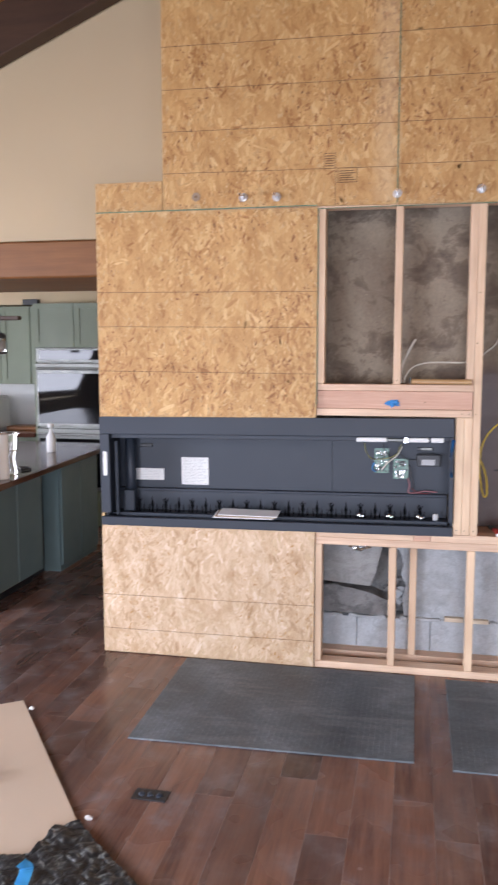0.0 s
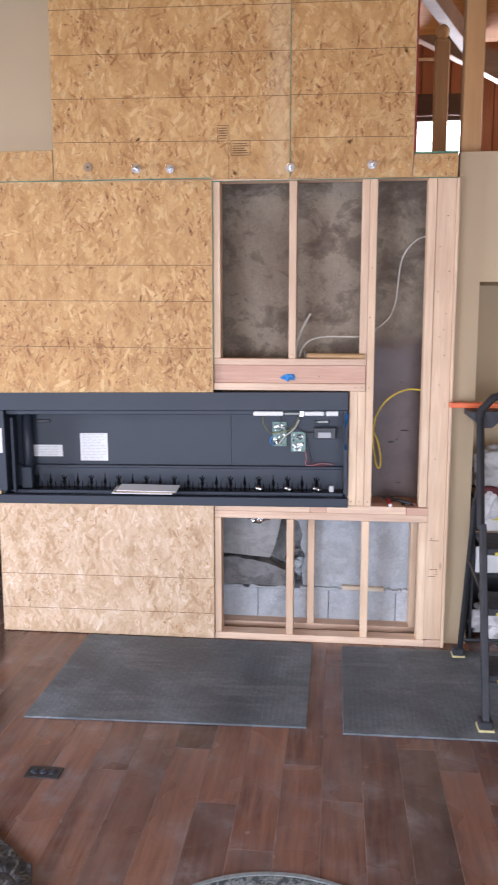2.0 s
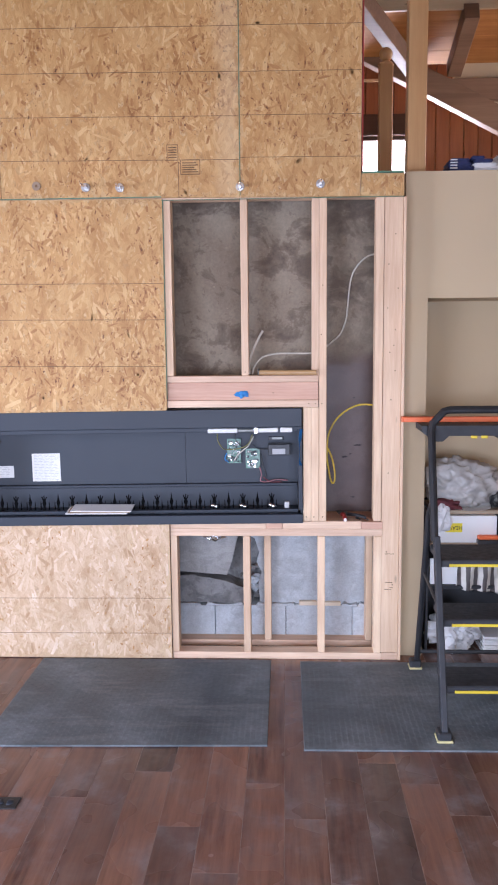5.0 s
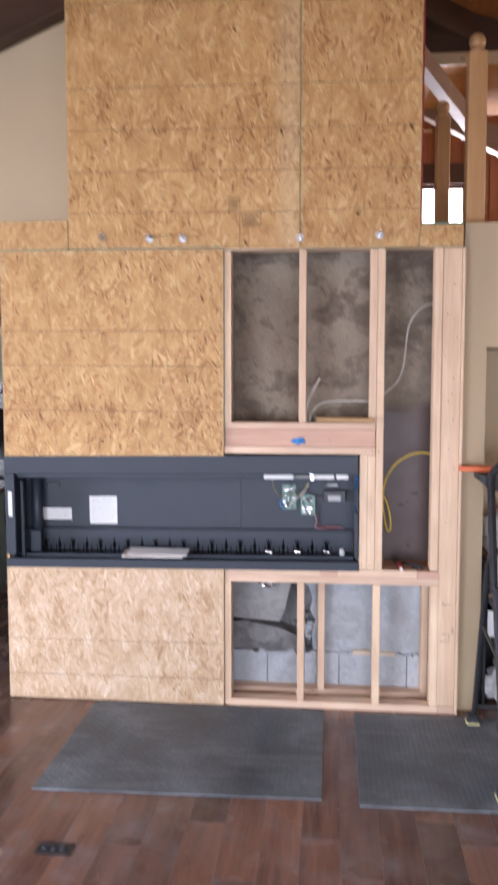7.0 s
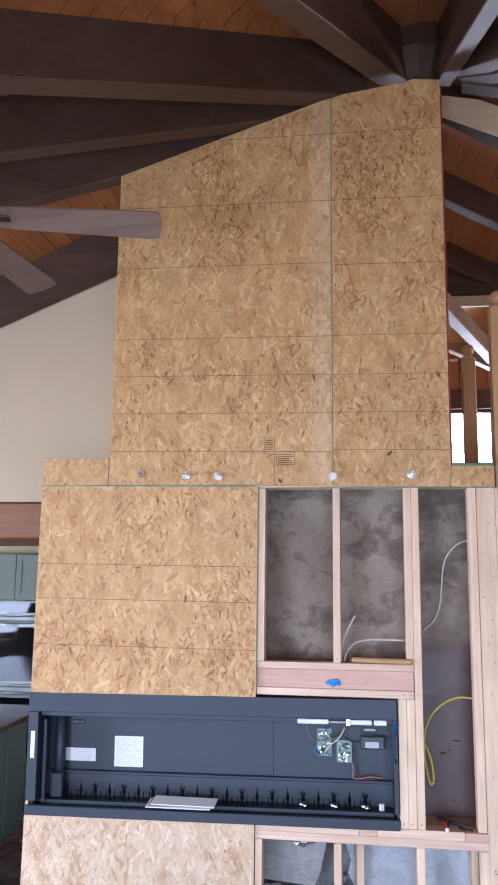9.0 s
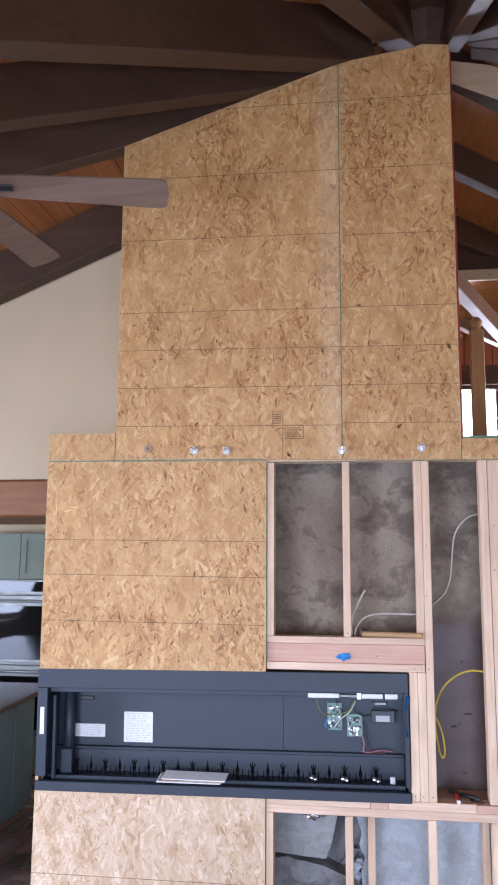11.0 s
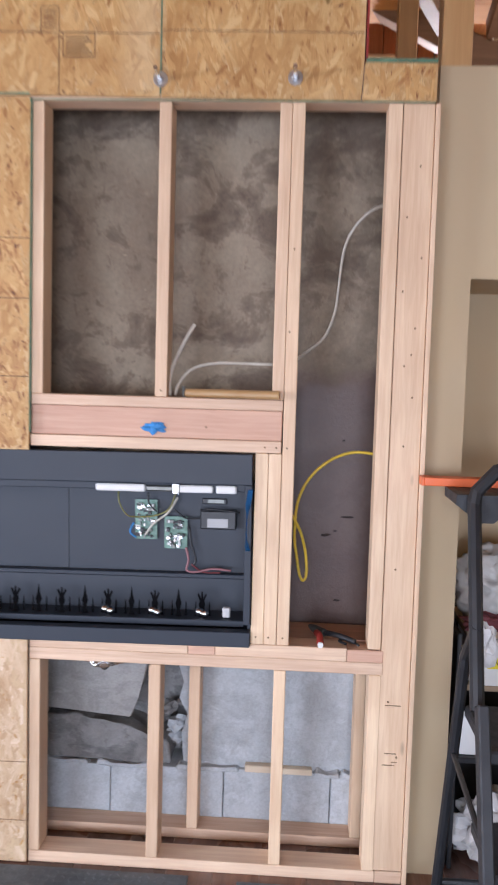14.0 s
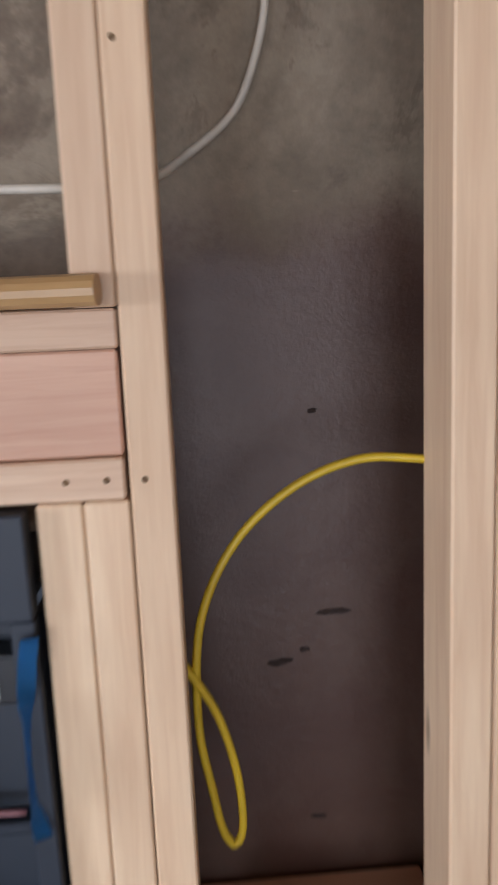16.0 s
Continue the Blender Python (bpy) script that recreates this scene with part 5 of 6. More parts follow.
floor_tape([(-1.03, -2.26, 0.048), (-1.045, -2.14, 0.052), (-1.058, -2.06, 0.06), (-1.065, -2.01, 0.078), (-1.09, -2.00, 0.088)], "curled bright blue tape strip on the plastic sheet")
for x, y, s in ((-1.66, -0.80, 0.014), (-1.03, -1.60, 0.017)):
    thing("paper_scrap", lump((x, y, 0.006), (s, s * 0.7, 0.008), x, 0.5, 2, 0.0), PAPER, "small torn scrap of white paper on the floor", "scrap")


# ---- step ladder ----
lad = base("step_ladder", (1.13, -0.5, 0), "black folding step ladder with yellow-edged treads and a hand rail", "step ladder")


def front_y(z):
    return -0.878 + z * 0.485


def lx(z, side):
    return 1.145 + side * (0.243 - 0.026 * z)


for side in (-1, 1):
    part("front_stile", beam((lx(0.03, side), front_y(0.03), 0.03), (lx(0.80, side), front_y(0.80), 0.80), 0.028, 0.05, (0, -1, 0.5), bevel=0.004), STEP_PLASTIC, lad)
    part("upper_stile", tube([(lx(0.78, side), front_y(0.80) + 0.02, 0.78), (lx(1.29, side), -0.255, 1.30)], 0.019, sides=10), BLACK_PAINT, lad)
    part("rear_leg", tube([(lx(0, side) - side * 0.006, -0.112, 0.02), (lx(0.8, side), -0.30, 0.86), (lx(1.0, side), -0.40, 0.98)], 0.016, sides=10), BLACK_PAINT, lad)
    part("front_foot", box(lx(0, side) - 0.03, lx(0, side) + 0.03, -0.915, -0.845, 0.012, 0.05, 0.006), STEP_PLASTIC, lad)
    part("foot_pad", box(lx(0, side) - 0.034, lx(0, side) + 0.034, -0.922, -0.84, 0.009, 0.019, 0.003), PAD, lad, "yellowed rubber pad")
    part("rear_foot", box(lx(0, side) - 0.032, lx(0, side) + 0.026, -0.145, -0.085, 0.012, 0.055, 0.006), STEP_PLASTIC, lad)
    part("foot_pad", box(lx(0, side) - 0.036, lx(0, side) + 0.03, -0.15, -0.08, 0.009, 0.019, 0.003), PAD, lad, "yellowed rubber pad")
    part("spreader", tube([(lx(0.5, side), front_y(0.52) + 0.02, 0.52), (lx(0.55, side), -0.21, 0.56)], 0.008, sides=8), BLACK_PAINT, lad)
part("rear_brace", tube([(lx(0.1, -1), -0.125, 0.10), (lx(0.1, 1), -0.125, 0.10)], 0.011, sides=8), BLACK_PAINT, lad)
part("hand_rail", tube([(lx(1.28, -1), -0.265, 1.28), (lx(1.32, -1) + 0.004, -0.258, 1.312), (lx(1.3, -1) + 0.06, -0.252, 1.372), (lx(1.3, -1) + 0.09, -0.25, 1.379), (lx(1.3, 1) - 0.09, -0.25, 1.379), (lx(1.3, 1) - 0.06, -0.252, 1.372), (lx(1.32, 1) - 0.004, -0.258, 1.312), (lx(1.28, 1), -0.265, 1.28)], 0.0195, sides=10), BLACK_PAINT, lad)
tray = prism([(lx(1.3, -1) - 0.045, 1.300), (lx(1.3, 1) + 0.045, 1.300), (lx(1.3, 1) + 0.045, 1.272), (lx(1.3, 1) - 0.02, 1.222), (lx(1.3, 1) - 0.06, 1.222), (lx(1.3, 1) - 0.09, 1.249), (lx(1.3, -1) + 0.09, 1.249), (lx(1.3, -1) + 0.06, 1.222), (lx(1.3, -1) + 0.02, 1.222), (lx(1.3, -1) - 0.045, 1.272)], -0.24, -0.06)
part("tool_tray", tray, STEP_PLASTIC, lad)
for x in (1.13, 1.18):
    part("tray_latch", box(x, x + 0.032, -0.246, -0.2395, 1.237, 1.251, 0.002), YELLOW, lad, "yellow latch")
for z, d in ((0.211, 0.20), (0.469, 0.22), (0.712, 0.27)):
    y = front_y(z)
    tr = part("tread", box(lx(z, -1) + 0.016, lx(z, 1) - 0.016, y - 0.02, y + d, z - 0.035, z, 0.006), STEP_PLASTIC, lad)
    part("nosing", box(lx(z, -1) + 0.055, lx(z, 1) - 0.055, y - 0.0245, y - 0.0205, z - 0.031, z - 0.019), YELLOW, tr, "yellow edge strip")
    for k in range(9):
        part("grip_rib", box(lx(z, -1) + 0.03, lx(z, 1) - 0.03, y + 0.006 + k * (d - 0.02) / 9, y + 0.014 + k * (d - 0.02) / 9, z, z + 0.0004), STEP_PLASTIC, tr)

lev = base("spirit_level", (1.2, 0.03, 1.32), "orange metal straightedge laid across the ladder tray", "straightedge")
part("bar", box(0.826, 1.56, -0.075, -0.015, 1.3005, 1.3255, 0.002), ORANGE, lev)
part("end_cap", box(0.820, 0.8255, -0.075, -0.015, 1.3005, 1.3255), ORANGE, lev)

# ---- shelf recess clutter ----
def film_bag(at, size, seed, flat):
    """Thin film bunched up: a peaked body with sharp creases."""
    bm = bmesh.new()
    bmesh.ops.create_icosphere(bm, subdivisions=5, radius=1.0)
    for v in bm.verts:
        d = v.co.normalized()
        q = d + Vector((seed, seed * 0.7, 0))
        k = 1 - 0.34 * abs(noise.noise(q * 2.3)) - 0.20 * abs(noise.noise(q * 5.5)) - 0.09 * abs(noise.noise(q * 13))
        k *= 1 + 0.32 * max(0, d.z) * max(0, -d.x + 0.25) + 0.28 * max(0, d.x) ** 3
        v.co = Vector(at) + Vector((d.x * size[0], d.y * size[1], d.z * size[2])) * k * 1.2
        v.co.z = max(v.co.z, flat)
    return bm


sh = base("storage_shelf", (1.4, 0.25, 0), "low dark storage shelf in the wall recess", "shelf")
part("shelf_board", box(1.03, 2.0, 0.17, 0.46, 0.766, 0.790, 0.003), TAN, sh, "worn tan shelf board")
part("shelf_board", box(1.00, 2.0, 0.10, 0.46, 0.365, 0.385, 0.003), BLACK_PAINT, sh)
part("shelf_board", box(1.00, 2.0, 0.15, 0.46, 0.592, 0.612, 0.003), TAN, sh)
part("side", box(0.985, 1.0, 0.10, 0.47, 0.0, 0.80, 0.003), BLACK_PAINT, sh)
part("back", box(1.0, 2.0, 0.462, 0.47, 0.0, 0.80), BLACK_PAINT, sh)
part("side", box(2.0, 2.015, 0.10, 0.47, 0.0, 0.80, 0.003), BLACK_PAINT, sh)

hb = base("white_box", (1.21, 0.25, 0.612), "white cardboard box with a yellow warning label upside down", "box")
part("carton", box(1.045, 1.372, 0.145, 0.40, 0.613, 0.762, 0.003), PAPER, hb)
tag = part("warning_label", box(1.095, 1.185, 0.1435, 0.1445, 0.672, 0.722), painted("yellow_label", (0.80, 0.66, 0.03), 0.6), hb, "yellow label")
txt = bpy.data.curves.new("lettering", "FONT")
txt.body, txt.size, txt.align_x, txt.align_y, txt.extrude = "HEAVY", 0.030, "CENTER", "CENTER", 0.0003
txt.materials.append(BLACK_PAINT)
lettering = new("lettering", txt)
lettering.parent = tag
lettering.matrix_world = pose(1.14, 0.1428, 0.697, 90, 180, 0)
lettering.matrix_parent_inverse = Matrix.Identity(4)
lettering.matrix_basis = pose(1.14, 0.1428, 0.697, 90, 180, 0)
thing("plastic_bag", film_bag((1.205, 0.27, 0.905), (0.185, 0.105, 0.135), 2.0, 0.791), BAG, "crumpled clear plastic bag on the shelf", "plastic bag", smooth=True)
thing("plastic_bag", lump((1.40, 0.25, 0.93), (0.10, 0.05, 0.04), 9.0, 0.7, 3, 0.86), BAG, "crumpled clear plastic bag end", "plastic bag", smooth=True)
thing("paper_plate", lathe([(0.06, 0.0), (0.11, 0.012), (0.115, 0.014), (0.06, 0.006)], (1.23, 0.19, 0.792), 28), PAPER, "white paper plate on the shelf", "plate")
thing("maroon_cloth", lump((1.10, 0.18, 0.815), (0.075, 0.05, 0.035), 4.0, 0.6, 3, 0.791), MAROON, "bunched maroon cloth on the shelf", "cloth")
thing("work_glove", lump((1.075, 0.13, 0.755), (0.045, 0.02, 0.07), 6.0, 0.6, 3), WRAP, "white work glove hanging over the shelf edge", "glove")
thing("dark_bundle", lump((1.42, 0.24, 0.85), (0.08, 0.06, 0.07), 7.0, 0.6, 3, 0.791), BAG_BLACK, "dark crumpled plastic bundle on the shelf", "plastic bag")
cr = base("tool_case", (1.5, 0.25, 0.612), "grey perforated plastic tool case on the shelf", "case")
part("case", box(1.40, 1.62, 0.16, 0.4, 0.613, 0.76, 0.012), STEP_PLASTIC, cr)
for k in range(3):
    part("handle_loop", tube(smooth_path([(1.43 + k * 0.055, 0.158, 0.66), (1.445 + k * 0.055, 0.15, 0.70), (1.47 + k * 0.055, 0.15, 0.70), (1.475 + k * 0.055, 0.158, 0.66)]), 0.007, sides=6), STEEL, cr, "", True)
ob_ = base("orange_box", (1.33, 0.13, 0.612), "small orange and black tool box on the shelf", "box")
part("lid", box(1.265, 1.385, 0.10, 0.142, 0.640, 0.66, 0.004), ORANGE, ob_)
part("tub", box(1.262, 1.388, 0.10, 0.143, 0.613, 0.639, 0.003), BLACK_PAINT, ob_)
cl = bmesh.new()
bmesh.ops.create_grid(cl, x_segments=26, y_segments=18, size=0.5)
for v in cl.verts:
    u, w = v.co.x, v.co.y
    v.co = Vector((1.33 + u * 0.34 + 0.03 * w, 0.10 + 0.018 * math.sin(u * 24) + 0.02 * noise.noise(Vector((u * 5, w * 5, 0))), 0.455 + w * (0.20 + 0.06 * u)))
bmesh.ops.solidify(cl, geom=cl.faces[:], thickness=0.006)
thing("striped_cloth", cl, CLOTH, "dark cloth with pale stripes hanging from the shelf", "cloth", smooth=True)
thing("foam_sheet", box(1.01, 1.16, 0.12, 0.135, 0.386, 0.53, 0.003), PAPER, "white foam sheet standing on the lower shelf", "foam sheet")
thing("wrapped_parcel", lump((1.15, 0.16, 0.11), (0.13, 0.09, 0.115), 12.0, 0.5, 4, 0.004), WRAP, "parcel in crumpled white plastic wrap on the floor", "parcel")
for k in range(6):
    bm = box(1.30 + 0.004 * (k % 3), 1.62 - 0.003 * (k % 2), 0.09 + 0.005 * (k % 2), 0.34, 0.002 + k * 0.016, 0.016 + k * 0.016, 0.002)
    thing("pale_board", bm, PAPER, "pale board in a low stack on the floor", "board", "stacked boards")

# ---- loft rail and things ----


def newel(x, y, z0, z1, w, label):
    b = base("newel_post", (x, y, z0), label, "newel post", group="loft newel posts")
    part("shaft", prism([(x - w / 2, y - w / 2), (x + w / 2, y - w / 2), (x + w / 2, y + w / 2), (x - w / 2, y + w / 2)], z0, z1, "z", bevel=0.005), NEWEL, b)
    part("cap", lathe([(w * 0.60, 0.0), (w * 0.45, 0.018), (w * 0.22, 0.026), (w * 0.2, 0.032)], (x, y, z1 - 0.002), 20), NEWEL, b, "", True)
    bm = bmesh.new()
    bmesh.ops.create_uvsphere(bm, u_segments=20, v_segments=14, radius=0.043, matrix=Matrix.Translation((x, y, z1 + 0.063)))
    part("ball", bm, NEWEL, b, "turned ball finial", True)
    return b


newel(0.922, 0.30, 2.50, 3.485, 0.098, "oiled pine newel post with ball top beside half wall")
newel(0.873, 1.25, 2.50, 3.455, 0.086, "oiled pine newel post with ball top on the loft")
truss = base("roof_truss", (2.2, 3.6, 3.3), "brown timber truss with a tie and sloping chord over the loft", "truss", kind="structure")
part("chord", beam((0.64, 3.6, 4.375), (3.6, 3.6, 2.83), 0.12, 0.21, bevel=0.005), TRUSS, truss)
part("tie", beam((1.63, 3.607, 3.865), (4.8, 3.607, 3.865), 0.09, 0.188, bevel=0.005), TRUSS, truss)
part("jack_rafter", beam((1.762, 2.85, 4.305), (1.762, 3.55, 4.06), 0.125, 0.145, bevel=0.005), TRUSS, truss)
part("brace", beam((0.76, 2.1, 4.14), (1.44, 3.40, 3.925), 0.10, 0.15, bevel=0.005), TRUSS, truss)
structure("wall_loft_gable", prism([(1.78, 3.90), (4.8, 2.32), (4.8, 4.215), (1.78, 4.215)], 3.665, 3.71), DRYWALL, "beige drywall gable behind the loft truss", "wall")


def hip_deck():
    """Boards along the end slope of the roof over the loft."""
    bm = bmesh.new()
    y = 3.66
    while y > 2.98:
        lo, hi = y - 0.176, y
        q = [bm.verts.new((x, yy, 4.21 + PITCH * (3.66 - yy) + h)) for h in (0, 0.022) for x, yy in ((0.62, lo), (4.8, lo), (4.8, hi), (0.62, hi))]
        for f in ((3, 2, 1, 0), (4, 5, 6, 7), (0, 1, 5, 4), (2, 3, 7, 6), (1, 2, 6, 5), (3, 0, 4, 7)):
            bm.faces.new([q[i] for i in f])
        y -= 0.18
    return bm


structure("ceiling_loft", hip_deck(), DECK_X, "knotty pine boards on the end slope over the loft", "ceiling")
# cream trim carries the white-lit underside of the edge beam in its colour
structure("trim_slope", box(0.62, 2.4, 2.905, 2.935, 4.40, 4.50, 0.003), CREAM_BOARD, "pale trim standing for the lit beam edge atop the loft slope", "trim")
structure("beam_loft", box(0.62, 3.4, 2.94, 3.0, 4.43, 4.86, 0.006), RAFTER, "dark brown beam at the top of the loft slope", "beam")
# made-up cream strip in place of a bright light gap
structure("trim_strip", box(0.95, 1.22, 4.825, 4.858, 4.42, 4.445, 0.002), CREAM_BOARD, "thin pale strip standing for a line of light on the loft wall", "trim")
bd = base("folded_blankets", (1.5, 0.35, 2.566), "folded navy and white blankets lying on the half wall", "blankets")
for x0, x1, z0, z1, mt in ((1.10, 1.40, 2.566, 2.592, NAVY), (1.09, 1.22, 2.593, 2.612, NAVY), (1.085, 1.20, 2.6125, 2.636, NAVY), (1.09, 1.19, 2.6365, 2.656, NAVY), (1.21, 1.33, 2.6125, 2.630, PAPER), (1.205, 1.37, 2.593, 2.612, PAPER), (1.215, 1.31, 2.6305, 2.650, NAVY), (1.20, 1.27, 2.6505, 2.666, NAVY)):
    bm = box(x0, x1, 0.20, 0.40, z0, z1, 0.006, seg=2)
    bmesh.ops.subdivide_edges(bm, edges=bm.edges[:], cuts=3, use_grid_fill=True)
    for v in bm.verts:
        v.co.z += 0.004 * noise.noise(v.co * 22)
        v.co.y += 0.010 * noise.noise(v.co * 15 + Vector((3, 0, 0)))
    part("blanket", bm, mt, bd, "white folded blanket" if mt is PAPER else "", True)
for k in range(4):
    part("stripe", box(1.0865 + 0.0004 * k, 1.125, 0.188, 0.1985, 2.600 + k * 0.014, 2.606 + k * 0.014, 0.002), PAPER, bd, "white stripe")
thing("white_bag", lump((1.40, 0.30, 2.63), (0.055, 0.06, 0.085), 3.0, 0.9, 4, 2.566), WRAP, "crumpled white plastic bag on the half wall", "bag")
structure("half_wall_cap", box(1.02, 4.9, 0.16, 0.50, 2.545, 2.566, 0.003), DRYWALL, "beige top of the half wall", "trim")

# ---- ceiling fan ----
fan = base("ceiling_fan", (-1.55, -1.25, 3.35), "ceiling fan at rest with washed wooden blades", "ceiling fan")
HUB = Vector((-1.62, -1.18, 3.50))
part("motor", lathe([(0.05, -0.10), (0.12, -0.07), (0.14, 0.0), (0.12, 0.07), (0.05, 0.11)], HUB, 24), BLACK_PAINT, fan, "", True)
part("rod", tube([HUB + Vector((0, 0, 0.1)), (HUB.x, HUB.y, 4.20)], 0.014), BLACK_PAINT, fan)
for k in range(5):
    ang = radians(14 - 72 * k)
    bm = prism([(0.20, -0.06), (0.30, -0.07), (0.90, -0.088), (0.925, -0.078), (0.935, 0.0), (0.925, 0.078), (0.90, 0.088), (0.30, 0.07), (0.20, 0.06)], -0.004, 0.004, "z")
    m_ = Matrix.Translation(HUB) @ Matrix.Rotation(ang, 4, "Z") @ Matrix.Rotation(radians(-17), 4, "X")
    bmesh.ops.transform(bm, matrix=m_, verts=bm.verts)
    bl = part("blade", bm, FAN, fan)
    bm = box(0.10, 0.27, -0.018, 0.018, -0.012, -0.0045, 0.002)
    bmesh.ops.transform(bm, matrix=m_, verts=bm.verts)
    part("blade_iron", bm, BLACK_PAINT, bl)

# ---- kitchen ----


def cabinet(x0, x1, y0, y1, z0, z1, doors, label, mat=SAGE, knob=False):
    b = base("cabinet", ((x0 + x1) / 2, (y0 + y1) / 2, z0), label, "cabinet", group="kitchen cabinets")
    part("body", box(x0, x1, y0 + 0.02, y1, z0, z1), mat, b)
    w = (x1 - x0) / doors
    for k in range(doors):
        a, c = x0 + k * w + 0.003, x0 + (k + 1) * w - 0.003
        d = bmesh.new()
        s = 0.055
        for q in ((a, a + s, z0 + 0.003, z1 - 0.003), (c - s, c, z0 + 0.003, z1 - 0.003), (a + s, c - s, z0 + 0.003, z0 + s), (a + s, c - s, z1 - s, z1 - 0.003)):
            box(q[0], q[1], y0, y0 + 0.019, q[2], q[3], bm=d)
        box(a + s, c - s, y0 + 0.010, y0 + 0.019, z0 + s, z1 - s, bm=d)
        dr = part("door", d, mat, b)
        if knob:
            part("knob", lathe([(0.006, 0), (0.012, 0.01), (0.008, 0.018)], (c - 0.03, y0 - 0.018, z0 + 0.06), 10), BLACK_PAINT, dr)
    return b


cabinet(-4.98, -4.32, 3.28, 3.61, 1.375, 2.15, 2, "sage green wall cabinet with framed doors")
cabinet(-4.315, -3.67, 3.28, 3.61, 1.375, 2.15, 2, "sage green wall cabinet with framed doors")
cabinet(-3.665, -3.50, 3.28, 3.61, 1.375, 2.15, 1, "narrow sage green wall cabinet with a framed door")
cabinet(-3.495, -2.66, 3.00, 3.61, 1.74, 2.16, 2, "sage green cabinet over the wall oven", SAGE)
tall = base("oven_cabinet", (-3.08, 3.3, 0), "sage green tall cabinet around the wall oven", "cabinet")
part("side", box(-3.495, -3.472, 3.0, 3.61, 0, 1.738), SAGE, tall)
part("side", box(-2.683, -2.66, 3.0, 3.61, 0, 1.738), SAGE, tall)
part("base_drawer", box(-3.471, -2.684, 3.0, 3.6, 0.02, 0.36, 0.003), SAGE, tall)
ov = base("wall_oven", (-3.08, 3.1, 0.36), "stainless steel double wall oven with black glass doors", "oven")
part("body", box(-3.470, -2.685, 3.02, 3.6, 0.362, 1.737), STEEL, ov)
part("control_panel", box(-3.465, -2.69, 2.985, 3.019, 1.60, 1.735, 0.003), STEEL, ov)
part("display", box(-3.43, -2.73, 2.982, 2.9848, 1.625, 1.715), OVEN_GLASS, ov, "black glass display")
for z0, z1 in ((0.985, 1.59), (0.375, 0.965)):
    d = part("oven_door", box(-3.465, -2.69, 2.975, 3.019, z0, z1, 0.004), STEEL, ov)
    part("glass", box(-3.445, -2.71, 2.971, 2.9745, z0 + 0.03, z1 - 0.095), OVEN_GLASS, d, "black glass")
    part("handle", tube([(-3.43, 2.93, z1 - 0.05), (-2.72, 2.93, z1 - 0.05)], 0.013, sides=10), STEEL, d, "steel bar handle")
cabinet(-5.0, -3.50, 3.02, 3.61, 0.1, 0.87, 3, "sage green base cabinet along the wall")
thing("wall_counter", box(-5.0, -3.50, 2.98, 3.615, 0.872, 0.912, 0.004), COUNTER, "dark wood worktop along the wall", "worktop")
thing("wall_outlet", box(-3.62, -3.55, 3.60, 3.618, 1.05, 1.16, 0.004), BLACK_PAINT, "black wall outlet plate", "outlet")
thing("cutting_board", box(-3.95, -3.55, 3.25, 3.5, 0.9125, 0.95, 0.01), BEAM, "brown wooden board lying on the worktop", "board")
mw = base("microwave_oven", (-4.6, 3.2, 0.912), "small white microwave oven on the worktop", "microwave")
part("body", box(-4.86, -4.32, 3.06, 3.4, 0.913, 1.20, 0.012), WHITE_PLASTIC, mw)
part("door_glass", box(-4.82, -4.46, 3.054, 3.059, 0.96, 1.15), OVEN_GLASS, mw, "dark door window")
thing("wooden_bowl", lump((-4.50, 3.2, 1.235), (0.10, 0.08, 0.05), 4.0, 0.3, 3, 1.201), BEAM, "brown bread loaf or bowl on the microwave", "bowl", smooth=True)

isl = base("kitchen_island", (-3.1, 1.3, 0), "teal kitchen island with a dark wood top", "kitchen island")
part("front_panel", prism([(-4.3, 0.0), (-2.60, 0.0), (-2.60, 0.10), (-2.515, 0.10), (-2.515, 0.878), (-4.3, 0.878)], 0.44, 0.46), TEAL, isl)
part("body", box(-4.3, -2.60, 0.461, 1.22, 0.10, 0.878), TEAL, isl)
part("toe_kick", box(-4.25, -2.66, 0.462, 1.20, 0.0, 0.099), BLACK_PAINT, isl)
part("side_panel", box(-2.599, -2.570, 0.47, 0.83, 0.10, 0.878, 0.004), TEAL, isl)
part("side_panel", box(-2.599, -2.570, 0.84, 1.21, 0.10, 0.878, 0.004), TEAL, isl)
part("body", box(-4.3, -2.565, 1.49, 2.22, 0.0, 0.878), TEAL, isl)
part("body", box(-4.3, -2.70, 1.221, 1.489, 0.0, 0.878), BLACK_PAINT, isl)
for a, b in ((1.50, 1.85), (1.86, 2.21)):
    part("side_panel", box(-2.564, -2.545, a, b, 0.05, 0.87, 0.004), TEAL, isl)
part("top", prism([(-4.5, -0.20), (-2.27, -0.155), (-2.415, 2.28), (-4.5, 2.30)], 0.880, 0.921, "z", bevel=0.006), COUNTER, isl, "glossy dark wood top")
part("outlet", box(-2.64, -2.55, 0.428, 0.4395, 0.74, 0.86, 0.003), BLACK_PAINT, isl)
cable("power_cord", [(-2.615, 0.42, 0.80), (-2.615, 0.405, 0.74), (-2.612, 0.41, 0.66), (-2.585, 0.415, 0.57), (-2.555, 0.42, 0.47), (-2.535, 0.425, 0.42), (-2.50, 0.43, 0.41)], 0.004, BLACK_PAINT, "thin black power cord hanging from the island outlet")
part("corner_trim", box(-2.535, -2.51, 0.432, 0.4395, 0.10, 0.878, 0.002), TEAL, isl)


